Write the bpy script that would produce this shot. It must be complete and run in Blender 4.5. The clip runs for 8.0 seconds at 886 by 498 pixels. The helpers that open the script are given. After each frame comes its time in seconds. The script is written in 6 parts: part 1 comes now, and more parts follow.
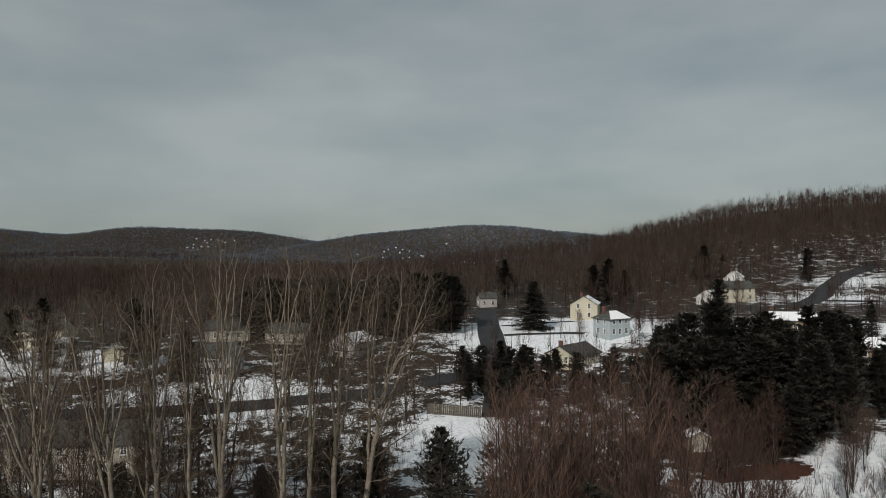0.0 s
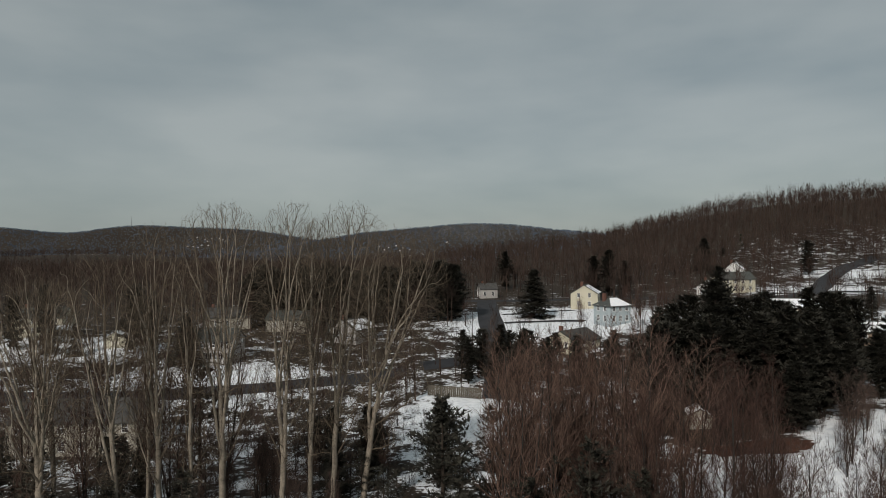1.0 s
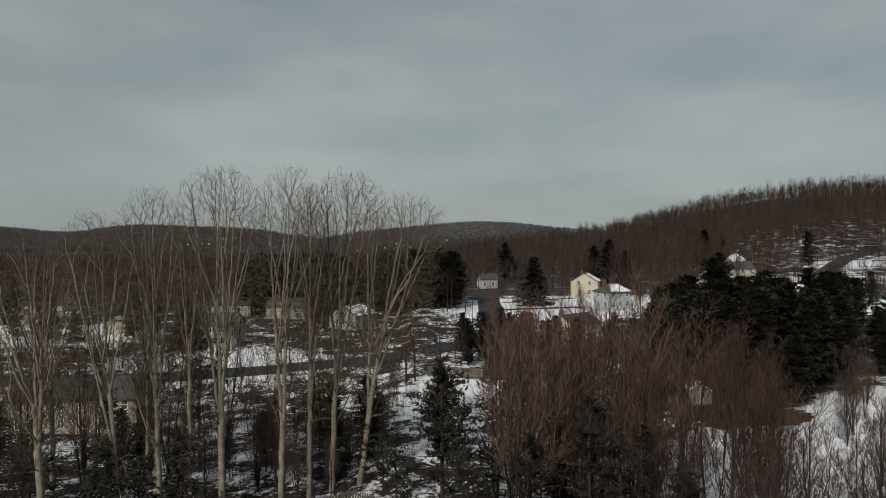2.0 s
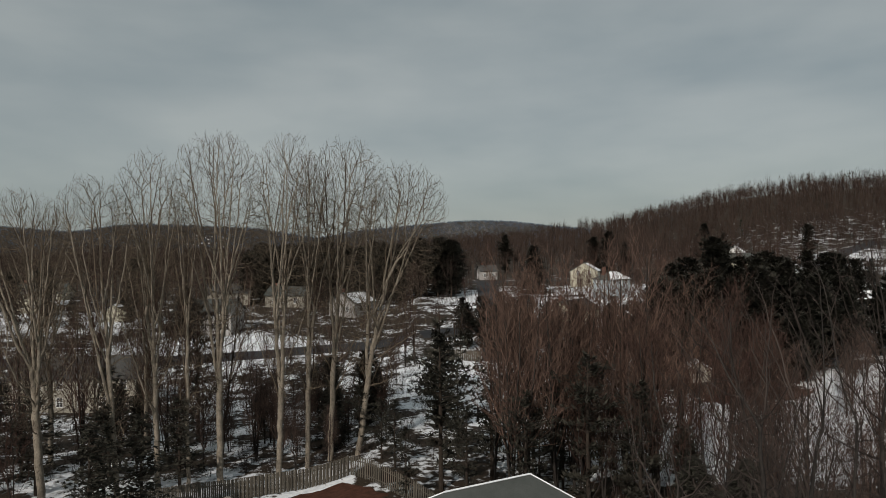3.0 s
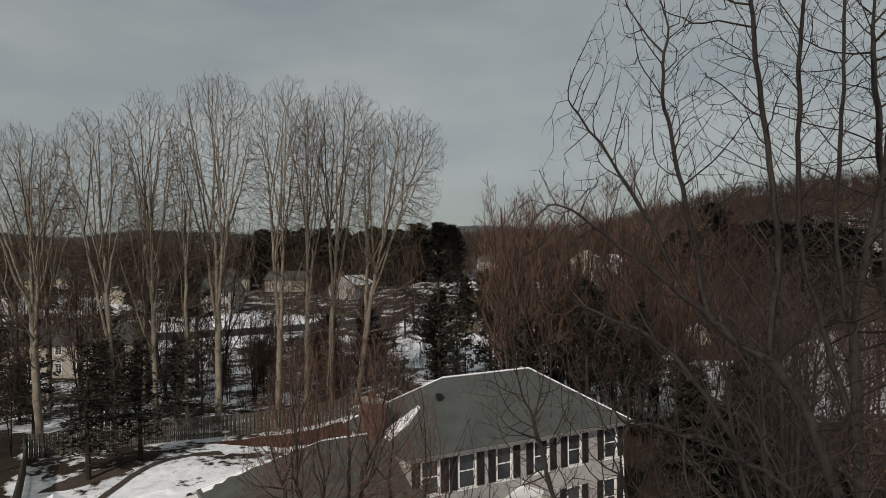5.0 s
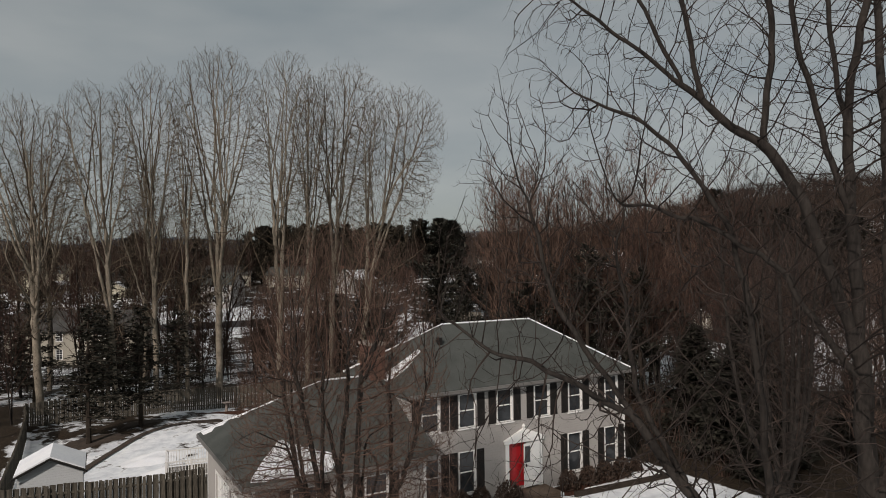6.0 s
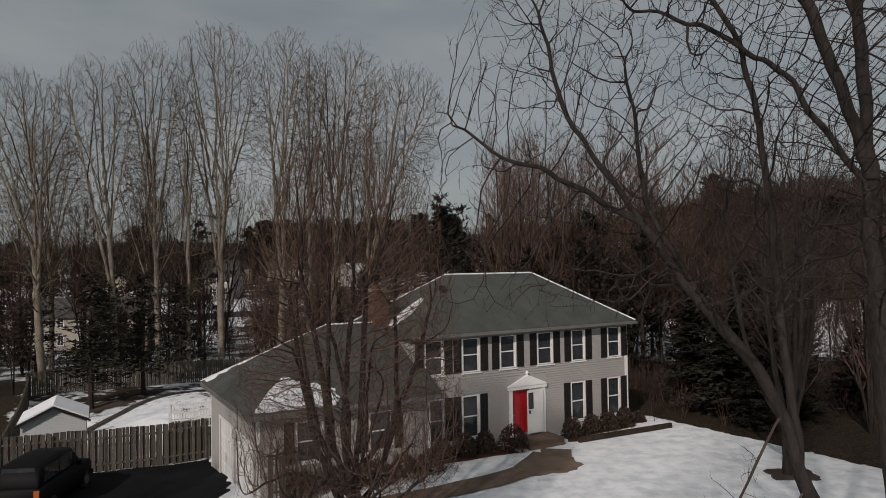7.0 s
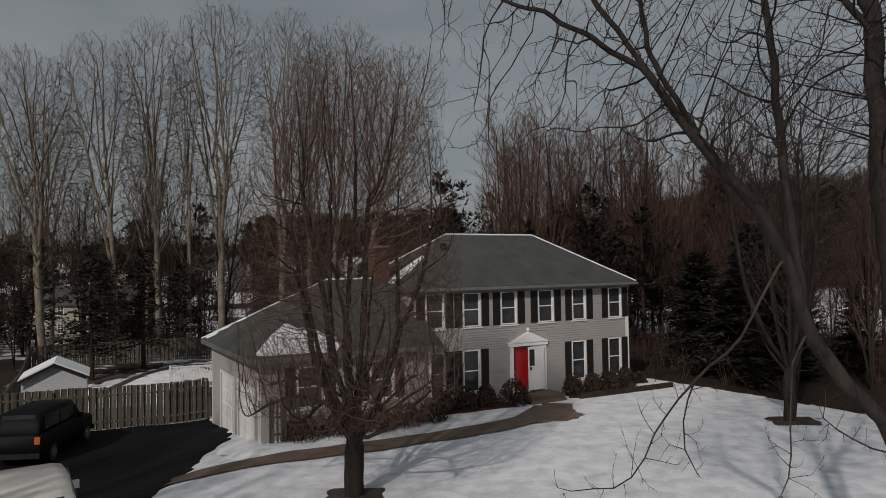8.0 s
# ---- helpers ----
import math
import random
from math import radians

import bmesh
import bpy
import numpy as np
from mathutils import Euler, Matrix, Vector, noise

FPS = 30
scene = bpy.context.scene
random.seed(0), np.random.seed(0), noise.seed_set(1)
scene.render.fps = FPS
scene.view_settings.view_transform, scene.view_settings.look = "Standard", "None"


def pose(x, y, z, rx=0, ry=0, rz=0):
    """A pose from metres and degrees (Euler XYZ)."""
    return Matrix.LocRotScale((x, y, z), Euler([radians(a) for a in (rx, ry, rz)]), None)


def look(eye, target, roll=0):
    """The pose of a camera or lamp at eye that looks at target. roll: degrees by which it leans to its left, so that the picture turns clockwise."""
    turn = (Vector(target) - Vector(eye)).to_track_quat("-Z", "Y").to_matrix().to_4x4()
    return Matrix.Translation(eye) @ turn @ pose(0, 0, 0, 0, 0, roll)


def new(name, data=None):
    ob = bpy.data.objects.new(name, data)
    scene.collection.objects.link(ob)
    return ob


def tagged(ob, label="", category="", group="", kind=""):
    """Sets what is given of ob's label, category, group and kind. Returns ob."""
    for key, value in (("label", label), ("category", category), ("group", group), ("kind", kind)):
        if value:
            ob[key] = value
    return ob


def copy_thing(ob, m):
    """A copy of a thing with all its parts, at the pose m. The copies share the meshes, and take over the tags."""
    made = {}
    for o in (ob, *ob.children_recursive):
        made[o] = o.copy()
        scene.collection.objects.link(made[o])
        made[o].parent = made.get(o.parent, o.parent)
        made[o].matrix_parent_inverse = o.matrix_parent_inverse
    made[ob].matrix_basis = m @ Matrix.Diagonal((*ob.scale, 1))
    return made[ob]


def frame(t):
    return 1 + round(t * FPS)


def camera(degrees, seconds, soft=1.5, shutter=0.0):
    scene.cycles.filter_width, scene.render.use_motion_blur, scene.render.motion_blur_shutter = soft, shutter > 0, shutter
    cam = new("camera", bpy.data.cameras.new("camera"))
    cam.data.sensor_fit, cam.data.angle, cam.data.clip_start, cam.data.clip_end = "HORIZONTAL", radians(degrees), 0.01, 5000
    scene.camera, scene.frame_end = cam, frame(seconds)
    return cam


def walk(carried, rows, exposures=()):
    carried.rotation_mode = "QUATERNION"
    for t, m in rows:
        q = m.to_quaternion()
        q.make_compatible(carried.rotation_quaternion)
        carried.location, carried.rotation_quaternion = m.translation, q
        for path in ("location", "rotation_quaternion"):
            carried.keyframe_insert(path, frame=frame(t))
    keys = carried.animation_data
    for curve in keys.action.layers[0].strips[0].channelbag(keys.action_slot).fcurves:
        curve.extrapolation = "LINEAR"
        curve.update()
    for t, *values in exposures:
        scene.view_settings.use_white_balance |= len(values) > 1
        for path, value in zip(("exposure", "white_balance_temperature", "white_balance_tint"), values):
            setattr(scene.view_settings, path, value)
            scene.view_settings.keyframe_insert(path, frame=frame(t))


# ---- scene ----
cam = camera(66.2, 8.0, soft=0.9)
METRES, EYE, TILT, LEAN, TURN = 23.7, 29.86, 0.12, 0.33, 0.0
ROWS = [
    (0.0, 0.0, 0.0, 0.0, 0.0, 0.0, -0.0),
    (0.5, -0.001, -0.0041, -0.0645, 0.03, -0.0, -0.02),
    (1.0, -0.001, -0.0061, -0.1325, 0.03, -0.06, 0.01),
    (1.5, 0.0005, -0.0037, -0.2015, 0.04, -0.13, 0.06),
    (3.0, 0.0109, 0.0014, -0.4039, 0.07, -0.15, 0.17),
    (3.5, 0.0127, 0.0029, -0.4625, 0.05, -0.09, 0.17),
    (4.0, 0.0119, 0.0039, -0.5229, 0.01, -0.1, 0.21),
    (5.5, 0.017, 0.0006, -0.7336, 0.15, 0.8, 0.38),
    (6.0, 0.0176, 0.0008, -0.793, 0.19, 0.99, 0.46),
    (6.5, 0.0138, 0.0007, -0.8497, 0.18, 1.13, 0.53),
    (7.0, 0.0103, 0.0007, -0.9063, 0.18, 1.29, 0.62),
    (7.5, 0.0086, 0.0009, -0.955, 0.18, 1.42, 0.62),
    (8.0, 0.0076, 0.0025, -0.9986, 0.18, 1.53, 0.67),
]
walk(cam, [(t, pose(0, 0, EYE, TILT, LEAN, TURN) @ pose(METRES * x, METRES * y, METRES * z, 90 + pitch, roll, yaw)) for t, x, y, z, yaw, pitch, roll in ROWS],
     exposures=[(0.0, 0.05, 6680, 11), (4.2, 0.1, 6880, 13), (5.5, 0.08, 6950, 15), (7.0, -0.20, 6850, 17), (8.0, -0.44, 6750, 17)])

# ---- light: winter sun through thin cloud, from behind and to the left of the camera ----
SUN_UP, SUN_FROM = radians(33), Vector((-0.42, -0.91, 0)).normalized()
world = bpy.data.worlds.new("sky")
scene.world = world
world.use_nodes = True


def build_sky(strength):
    nt = world.node_tree
    nt.nodes.clear()
    n, l = nt.nodes.new, nt.links.new
    out, back = n("ShaderNodeOutputWorld"), n("ShaderNodeBackground")
    back.inputs[1].default_value = strength
    sky = n("ShaderNodeTexSky")
    sky.sky_type, sky.sun_disc = "NISHITA", False
    sky.sun_elevation = SUN_UP
    sky.sun_rotation = math.atan2(SUN_FROM.x, SUN_FROM.y)
    coord, mapping = n("ShaderNodeTexCoord"), n("ShaderNodeMapping")
    mapping.inputs["Scale"].default_value = (1.0, 1.0, 3.2)
    l(coord.outputs["Generated"], mapping.inputs[0])
    big, fine = n("ShaderNodeTexNoise"), n("ShaderNodeTexNoise")
    for node, scale, detail in ((big, 1.9, 4.0), (fine, 5.0, 5.0)):
        node.inputs["Scale"].default_value, node.inputs["Detail"].default_value = scale, detail
        node.inputs["Roughness"].default_value = 0.5
        l(mapping.outputs[0], node.inputs["Vector"])
    add = n("ShaderNodeMath")
    add.operation = "MULTIPLY_ADD"
    add.inputs[1].default_value = 0.35
    l(fine.outputs["Fac"], add.inputs[0])
    l(big.outputs["Fac"], add.inputs[2])
    ramp = n("ShaderNodeValToRGB")
    ramp.color_ramp.elements[0].position, ramp.color_ramp.elements[0].color = 0.47, (2.5, 3.05, 3.2, 1)
    ramp.color_ramp.elements[1].position, ramp.color_ramp.elements[1].color = 0.86, (3.95, 4.4, 4.38, 1)
    l(add.outputs[0], ramp.inputs[0])
    mix = n("ShaderNodeMix")
    mix.data_type = "RGBA"
    mix.inputs[0].default_value = 0.86
    l(sky.outputs[0], mix.inputs[6])
    l(ramp.outputs[0], mix.inputs[7])
    l(mix.outputs[2], back.inputs[0])
    l(back.outputs[0], out.inputs[0])


build_sky(0.085)
sun_data = bpy.data.lights.new("sun", "SUN")
sun_data.energy, sun_data.angle, sun_data.color = 2.6, radians(1.2), (1.0, 0.955, 0.90)
sun = new("sun", sun_data)
sun.matrix_world = look(SUN_FROM * 60 + Vector((0, 0, 60 * math.tan(SUN_UP))), (0, 0, 0))


# ---- materials ----
def material(name, colours, scale=3.0, fine=25.0, rough=0.8, bump=0.3, metal=0.0, spread=0.35, stretch=(1, 1, 1), random_tone=0.0, relief=0.02, islands=0.0):
    """Colour between two tones by coarse and fine noise in the thing's own metres, with fine relief."""
    m = bpy.data.materials.new(name)
    m.use_nodes = True
    nt = m.node_tree
    n, l = nt.nodes.new, nt.links.new
    b = nt.nodes["Principled BSDF"]
    coord, mapping = n("ShaderNodeTexCoord"), n("ShaderNodeMapping")
    mapping.inputs["Scale"].default_value = stretch
    l(coord.outputs["Object"], mapping.inputs[0])
    a, c = n("ShaderNodeTexNoise"), n("ShaderNodeTexNoise")
    a.inputs["Scale"].default_value, c.inputs["Scale"].default_value = scale, fine
    a.inputs["Detail"].default_value, c.inputs["Detail"].default_value = 4, 3
    l(mapping.outputs[0], a.inputs["Vector"])
    l(mapping.outputs[0], c.inputs["Vector"])
    mean = n("ShaderNodeMix")
    mean.inputs[0].default_value = 0.4
    l(a.outputs["Fac"], mean.inputs[2])
    l(c.outputs["Fac"], mean.inputs[3])
    ramp = n("ShaderNodeValToRGB")
    e = ramp.color_ramp.elements
    e[0].position, e[0].color = 0.5 - spread / 2, (*colours[0], 1)
    e[1].position, e[1].color = 0.5 + spread / 2, (*colours[1], 1)
    l(mean.outputs[0], ramp.inputs[0])
    colour = ramp.outputs[0]
    if random_tone or islands:
        info, tone, mul = n("ShaderNodeNewGeometry" if islands else "ShaderNodeObjectInfo"), n("ShaderNodeMapRange"), n("ShaderNodeMix")
        tone.inputs["To Min"].default_value, tone.inputs["To Max"].default_value = 1 - random_tone - islands, 1 + random_tone + islands
        l(info.outputs["Random Per Island" if islands else "Random"], tone.inputs["Value"])
        mul.data_type, mul.blend_type = "RGBA", "MULTIPLY"
        mul.inputs[0].default_value = 1.0
        l(colour, mul.inputs[6])
        l(tone.outputs[0], mul.inputs[7])
        colour = mul.outputs[2]
    l(colour, b.inputs["Base Color"])
    b.inputs["Roughness"].default_value, b.inputs["Metallic"].default_value = rough, metal
    bm_node = n("ShaderNodeBump")
    bm_node.inputs["Strength"].default_value, bm_node.inputs["Distance"].default_value = bump, relief
    l(mean.outputs[0], bm_node.inputs["Height"])
    l(bm_node.outputs[0], b.inputs["Normal"])
    return m


def courses(m, height, strength=0.6, axis="Z"):
    """Adds lapped horizontal courses of that height to a material's relief."""
    nt = m.node_tree
    n, l = nt.nodes.new, nt.links.new
    b = nt.nodes["Principled BSDF"]
    old = b.inputs["Normal"].links[0].from_socket
    coord, sep, div, frac = n("ShaderNodeTexCoord"), n("ShaderNodeSeparateXYZ"), n("ShaderNodeMath"), n("ShaderNodeMath")
    l(coord.outputs["Object"], sep.inputs[0])
    div.operation, frac.operation = "DIVIDE", "FRACT"
    div.inputs[1].default_value = height
    l(sep.outputs[axis], div.inputs[0])
    l(div.outputs[0], frac.inputs[0])
    bump = n("ShaderNodeBump")
    bump.invert = True
    bump.inputs["Strength"].default_value, bump.inputs["Distance"].default_value = strength, height * 0.3
    l(frac.outputs[0], bump.inputs["Height"])
    l(old, bump.inputs["Normal"])
    l(bump.outputs[0], b.inputs["Normal"])
    return m


def ground_material():
    """Snow over dead grass and leaf litter; the attribute 'bare' says how thin the snow lies."""
    m = bpy.data.materials.new("snow_and_litter")
    m.use_nodes = True
    nt = m.node_tree
    n, l = nt.nodes.new, nt.links.new
    b = nt.nodes["Principled BSDF"]
    coord = n("ShaderNodeTexCoord")
    tex = {}
    for key, scale, detail in (("patch", 0.22, 6.0), ("small", 1.3, 5.0), ("grain", 9.0, 4.0), ("tone", 0.05, 3.0)):
        tex[key] = n("ShaderNodeTexNoise")
        tex[key].inputs["Scale"].default_value, tex[key].inputs["Detail"].default_value = scale, detail
        tex[key].inputs["Roughness"].default_value = 0.6
        l(coord.outputs["Object"], tex[key].inputs["Vector"])
    bare = n("ShaderNodeAttribute")
    bare.attribute_name = "bare"
    blend = n("ShaderNodeMix")
    blend.inputs[0].default_value = 0.42
    l(tex["patch"].outputs["Fac"], blend.inputs[2])
    l(tex["small"].outputs["Fac"], blend.inputs[3])
    total = n("ShaderNodeMath")
    total.operation = "ADD"
    l(blend.outputs[0], total.inputs[0])
    l(bare.outputs["Fac"], total.inputs[1])
    edge = n("ShaderNodeMapRange")
    edge.inputs["From Min"].default_value, edge.inputs["From Max"].default_value = 0.97, 1.03
    l(total.outputs[0], edge.inputs["Value"])
    litter, snow = n("ShaderNodeValToRGB"), n("ShaderNodeValToRGB")
    e = litter.color_ramp.elements
    e[0].position, e[0].color, e[1].position, e[1].color = 0.35, (0.012, 0.009, 0.007, 1), 0.68, (0.06, 0.044, 0.030, 1)
    e = snow.color_ramp.elements
    e[0].position, e[0].color, e[1].position, e[1].color = 0.32, (0.58, 0.61, 0.65, 1), 0.60, (0.83, 0.855, 0.875, 1)
    l(tex["grain"].outputs["Fac"], litter.inputs[0])
    l(tex["small"].outputs["Fac"], snow.inputs[0])
    mix = n("ShaderNodeMix")
    mix.data_type = "RGBA"
    l(edge.outputs[0], mix.inputs[0])
    l(snow.outputs[0], mix.inputs[6])
    l(litter.outputs[0], mix.inputs[7])
    l(mix.outputs[2], b.inputs["Base Color"])
    b.inputs["Roughness"].default_value = 0.75
    height = n("ShaderNodeMath")
    height.operation = "SUBTRACT"
    l(tex["small"].outputs["Fac"], height.inputs[0])
    l(edge.outputs[0], height.inputs[1])
    bump = n("ShaderNodeBump")
    bump.inputs["Strength"].default_value, bump.inputs["Distance"].default_value = 0.28, 0.14
    crust = n("ShaderNodeMath")
    crust.operation = "MULTIPLY_ADD"
    crust.inputs[1].default_value = 0.1
    l(tex["grain"].outputs["Fac"], crust.inputs[0])
    l(height.outputs[0], crust.inputs[2])
    l(crust.outputs[0], bump.inputs["Height"])
    l(bump.outputs[0], b.inputs["Normal"])
    return m


M_GROUND = ground_material()
M_SNOW = material("snow", ((0.74, 0.76, 0.80), (0.86, 0.87, 0.88)), 1.2, 9.0, 0.7, 0.5, relief=0.05)
M_SIDING = courses(material("beige_vinyl_siding", ((0.315, 0.30, 0.285), (0.38, 0.362, 0.342)), 0.6, 14, 0.6, 0.15), 0.115)
M_SIDING_TAN = courses(material("tan_siding", ((0.27, 0.25, 0.205), (0.33, 0.305, 0.25)), 0.5, 12, 0.65, 0.15), 0.115)
M_SIDING_CREAM = courses(material("cream_siding", ((0.44, 0.41, 0.31), (0.51, 0.48, 0.37)), 0.5, 12, 0.65, 0.15), 0.115)
M_SIDING_BLUE = courses(material("pale_blue_siding", ((0.30, 0.36, 0.38), (0.38, 0.43, 0.45)), 0.5, 12, 0.65, 0.15), 0.115)
M_SIDING_WHITE = courses(material("white_siding", ((0.62, 0.62, 0.60), (0.72, 0.72, 0.70)), 0.5, 12, 0.65, 0.15), 0.115)
M_SIDING_PALE = courses(material("pale_grey_siding", ((0.40, 0.42, 0.43), (0.49, 0.51, 0.52)), 0.5, 12, 0.65, 0.15), 0.115)
M_SIDING_BROWN = courses(material("brown_siding", ((0.17, 0.12, 0.08), (0.24, 0.17, 0.12)), 0.5, 12, 0.7, 0.15), 0.2)
M_TRIM = material("white_trim", ((0.72, 0.71, 0.69), (0.82, 0.81, 0.79)), 1.5, 20, 0.5, 0.08)
# beige eave trim, its colour darkened to carry the shadow under the roof edge
M_FASCIA = material("eave_shade_fascia", ((0.13, 0.125, 0.118), (0.17, 0.164, 0.155)), 1.5, 20, 0.5, 0.08)
M_SHINGLE = courses(material("grey_green_asphalt_shingles", ((0.056, 0.061, 0.057), (0.088, 0.094, 0.088)), 1.1, 18, 0.9, 0.5), 0.07, 0.35)
M_SHINGLE_DARK = courses(material("dark_asphalt_shingles", ((0.05, 0.05, 0.05), (0.09, 0.087, 0.08)), 1.1, 18, 0.9, 0.5), 0.07, 0.35)
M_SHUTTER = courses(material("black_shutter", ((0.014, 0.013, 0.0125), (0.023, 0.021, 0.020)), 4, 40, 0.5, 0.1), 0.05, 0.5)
M_RED = material("red_door_paint", ((0.40, 0.012, 0.018), (0.50, 0.022, 0.028)), 2, 20, 0.35, 0.08)
M_WHITE_PAINT = material("white_door_paint", ((0.80, 0.80, 0.78), (0.87, 0.87, 0.85)), 2, 20, 0.4, 0.06)
M_BRICK = material("red_brick", ((0.10, 0.048, 0.035), (0.19, 0.088, 0.063)), 6, 40, 0.9, 0.5, random_tone=0.25)
M_MORTAR = material("mortar", ((0.2, 0.17, 0.15), (0.3, 0.26, 0.23)), 6, 40, 0.95, 0.4)
# driveway asphalt, darkened in colour for the tree shade lying on it
M_ASPHALT_SHADED = material("asphalt", ((0.005, 0.005, 0.006), (0.011, 0.011, 0.012)), 0.5, 30, 0.85, 0.4)
M_ROAD = material("road_asphalt", ((0.026, 0.027, 0.030), (0.052, 0.053, 0.057)), 0.25, 12, 0.8, 0.3)
M_PATH = material("brown_paving", ((0.110, 0.080, 0.061), (0.215, 0.162, 0.126)), 1.1, 16, 0.85, 0.4)
M_FENCE = material("weathered_fence_wood", ((0.048, 0.043, 0.035), (0.150, 0.134, 0.109)), 3, 30, 0.85, 0.5, stretch=(6, 6, 0.7), random_tone=0.3)
M_MULCH = material("red_mulch", ((0.040, 0.018, 0.012), (0.095, 0.042, 0.028)), 2, 14, 0.95, 0.8)
M_LITTER = material("dark_leaf_mulch", ((0.026, 0.019, 0.014), (0.075, 0.055, 0.042)), 2, 14, 0.95, 0.8)
M_BIRCH = material("pale_bark", ((0.085, 0.070, 0.053), (0.30, 0.258, 0.20)), 1.6, 9, 0.85, 0.5, stretch=(1, 1, 0.6))
M_BIRCH_TWIG = material("pale_twigs", ((0.062, 0.048, 0.036), (0.140, 0.112, 0.082)), 0.8, 5, 0.9, 0.2, islands=0.45)
M_BARK = material("grey_bark", ((0.014, 0.012, 0.011), (0.048, 0.041, 0.036)), 2.2, 14, 0.9, 0.8, stretch=(2, 2, 0.5))
M_TWIG = material("brown_twigs", ((0.033, 0.0195, 0.0157), (0.075, 0.0445, 0.0355)), 0.8, 5, 0.9, 0.2, islands=0.45)
M_TWIG_RED = material("reddish_twigs", ((0.068, 0.043, 0.034), (0.148, 0.096, 0.074)), 0.8, 5, 0.9, 0.2, islands=0.45)
M_TWIG_GREY = material("grey_brown_twigs", ((0.046, 0.032, 0.0265), (0.104, 0.072, 0.059)), 0.8, 5, 0.9, 0.2, islands=0.45)
M_TWIG_DARK = material("dark_twigs", ((0.020, 0.0155, 0.0135), (0.050, 0.039, 0.034)), 0.8, 5, 0.9, 0.2, islands=0.45)
M_WOODS = material("far_bare_woods", ((0.0255, 0.0175, 0.0142), (0.067, 0.0465, 0.0375)), 0.13, 0.9, 0.95, 0.1, islands=0.6)
M_TWIG_YARD = material("ornamental_twigs", ((0.066, 0.041, 0.032), (0.14, 0.091, 0.071)), 0.8, 5, 0.9, 0.2, islands=0.45)
# bare far woods with the blue of distant haze put into the colour
M_WOODS_HAZE = material("far_haze_woods", ((0.055, 0.077, 0.108), (0.135, 0.166, 0.21)), 0.012, 0.08, 0.95, 0.1, islands=0.25)
M_NEEDLE = material("pine_needles", ((0.019, 0.0185, 0.015), (0.052, 0.049, 0.038)), 0.7, 6, 0.8, 0.2, islands=0.5)
M_NEEDLE_FAR = material("far_conifers", ((0.008, 0.012, 0.008), (0.02, 0.026, 0.015)), 0.05, 1, 0.9, 0.1)
M_PINE_BARK = material("conifer_bark", ((0.02, 0.016, 0.013), (0.055, 0.043, 0.034)), 3, 16, 0.95, 0.7)
M_SHRUB = material("evergreen_shrub", ((0.034, 0.0235, 0.0185), (0.082, 0.056, 0.043)), 3, 14, 0.85, 0.3)
M_CAR_WHITE = material("white_car_paint", ((0.62, 0.60, 0.55), (0.68, 0.66, 0.60)), 1, 30, 0.3, 0.02)
M_CAR_DARK = material("dark_car_paint", ((0.003, 0.003, 0.0035), (0.006, 0.006, 0.007)), 1, 30, 0.6, 0.02)
M_RUBBER = material("tyre_rubber", ((0.012, 0.012, 0.012), (0.022, 0.022, 0.022)), 3, 40, 0.9, 0.2)
M_METAL = material("dull_metal", ((0.30, 0.30, 0.31), (0.42, 0.42, 0.43)), 2, 30, 0.4, 0.05, metal=0.9)
M_LAMP_ORANGE = material("orange_lamp_lens", ((0.5, 0.12, 0.03), (0.6, 0.17, 0.05)), 3, 30, 0.3, 0.05)


def glass_material():
    m = material("window_glass", ((0.018, 0.021, 0.024), (0.05, 0.055, 0.06)), 0.9, 5, 0.06, 0.03)
    m.node_tree.nodes["Principled BSDF"].inputs["IOR"].default_value = 1.5
    return m


M_GLASS = glass_material()
for dull in (M_ASPHALT_SHADED, M_ROAD, M_SHINGLE, M_SHINGLE_DARK, M_MULCH, M_PATH, M_GROUND, M_FENCE, M_NEEDLE, M_NEEDLE_FAR, M_WOODS, M_TWIG, M_TWIG_DARK, M_TWIG_GREY, M_TWIG_RED, M_BIRCH_TWIG, M_SHRUB, M_SHUTTER, M_TWIG_YARD, M_WOODS_HAZE, M_BARK, M_CAR_DARK, M_PINE_BARK):
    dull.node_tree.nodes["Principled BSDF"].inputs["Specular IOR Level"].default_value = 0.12


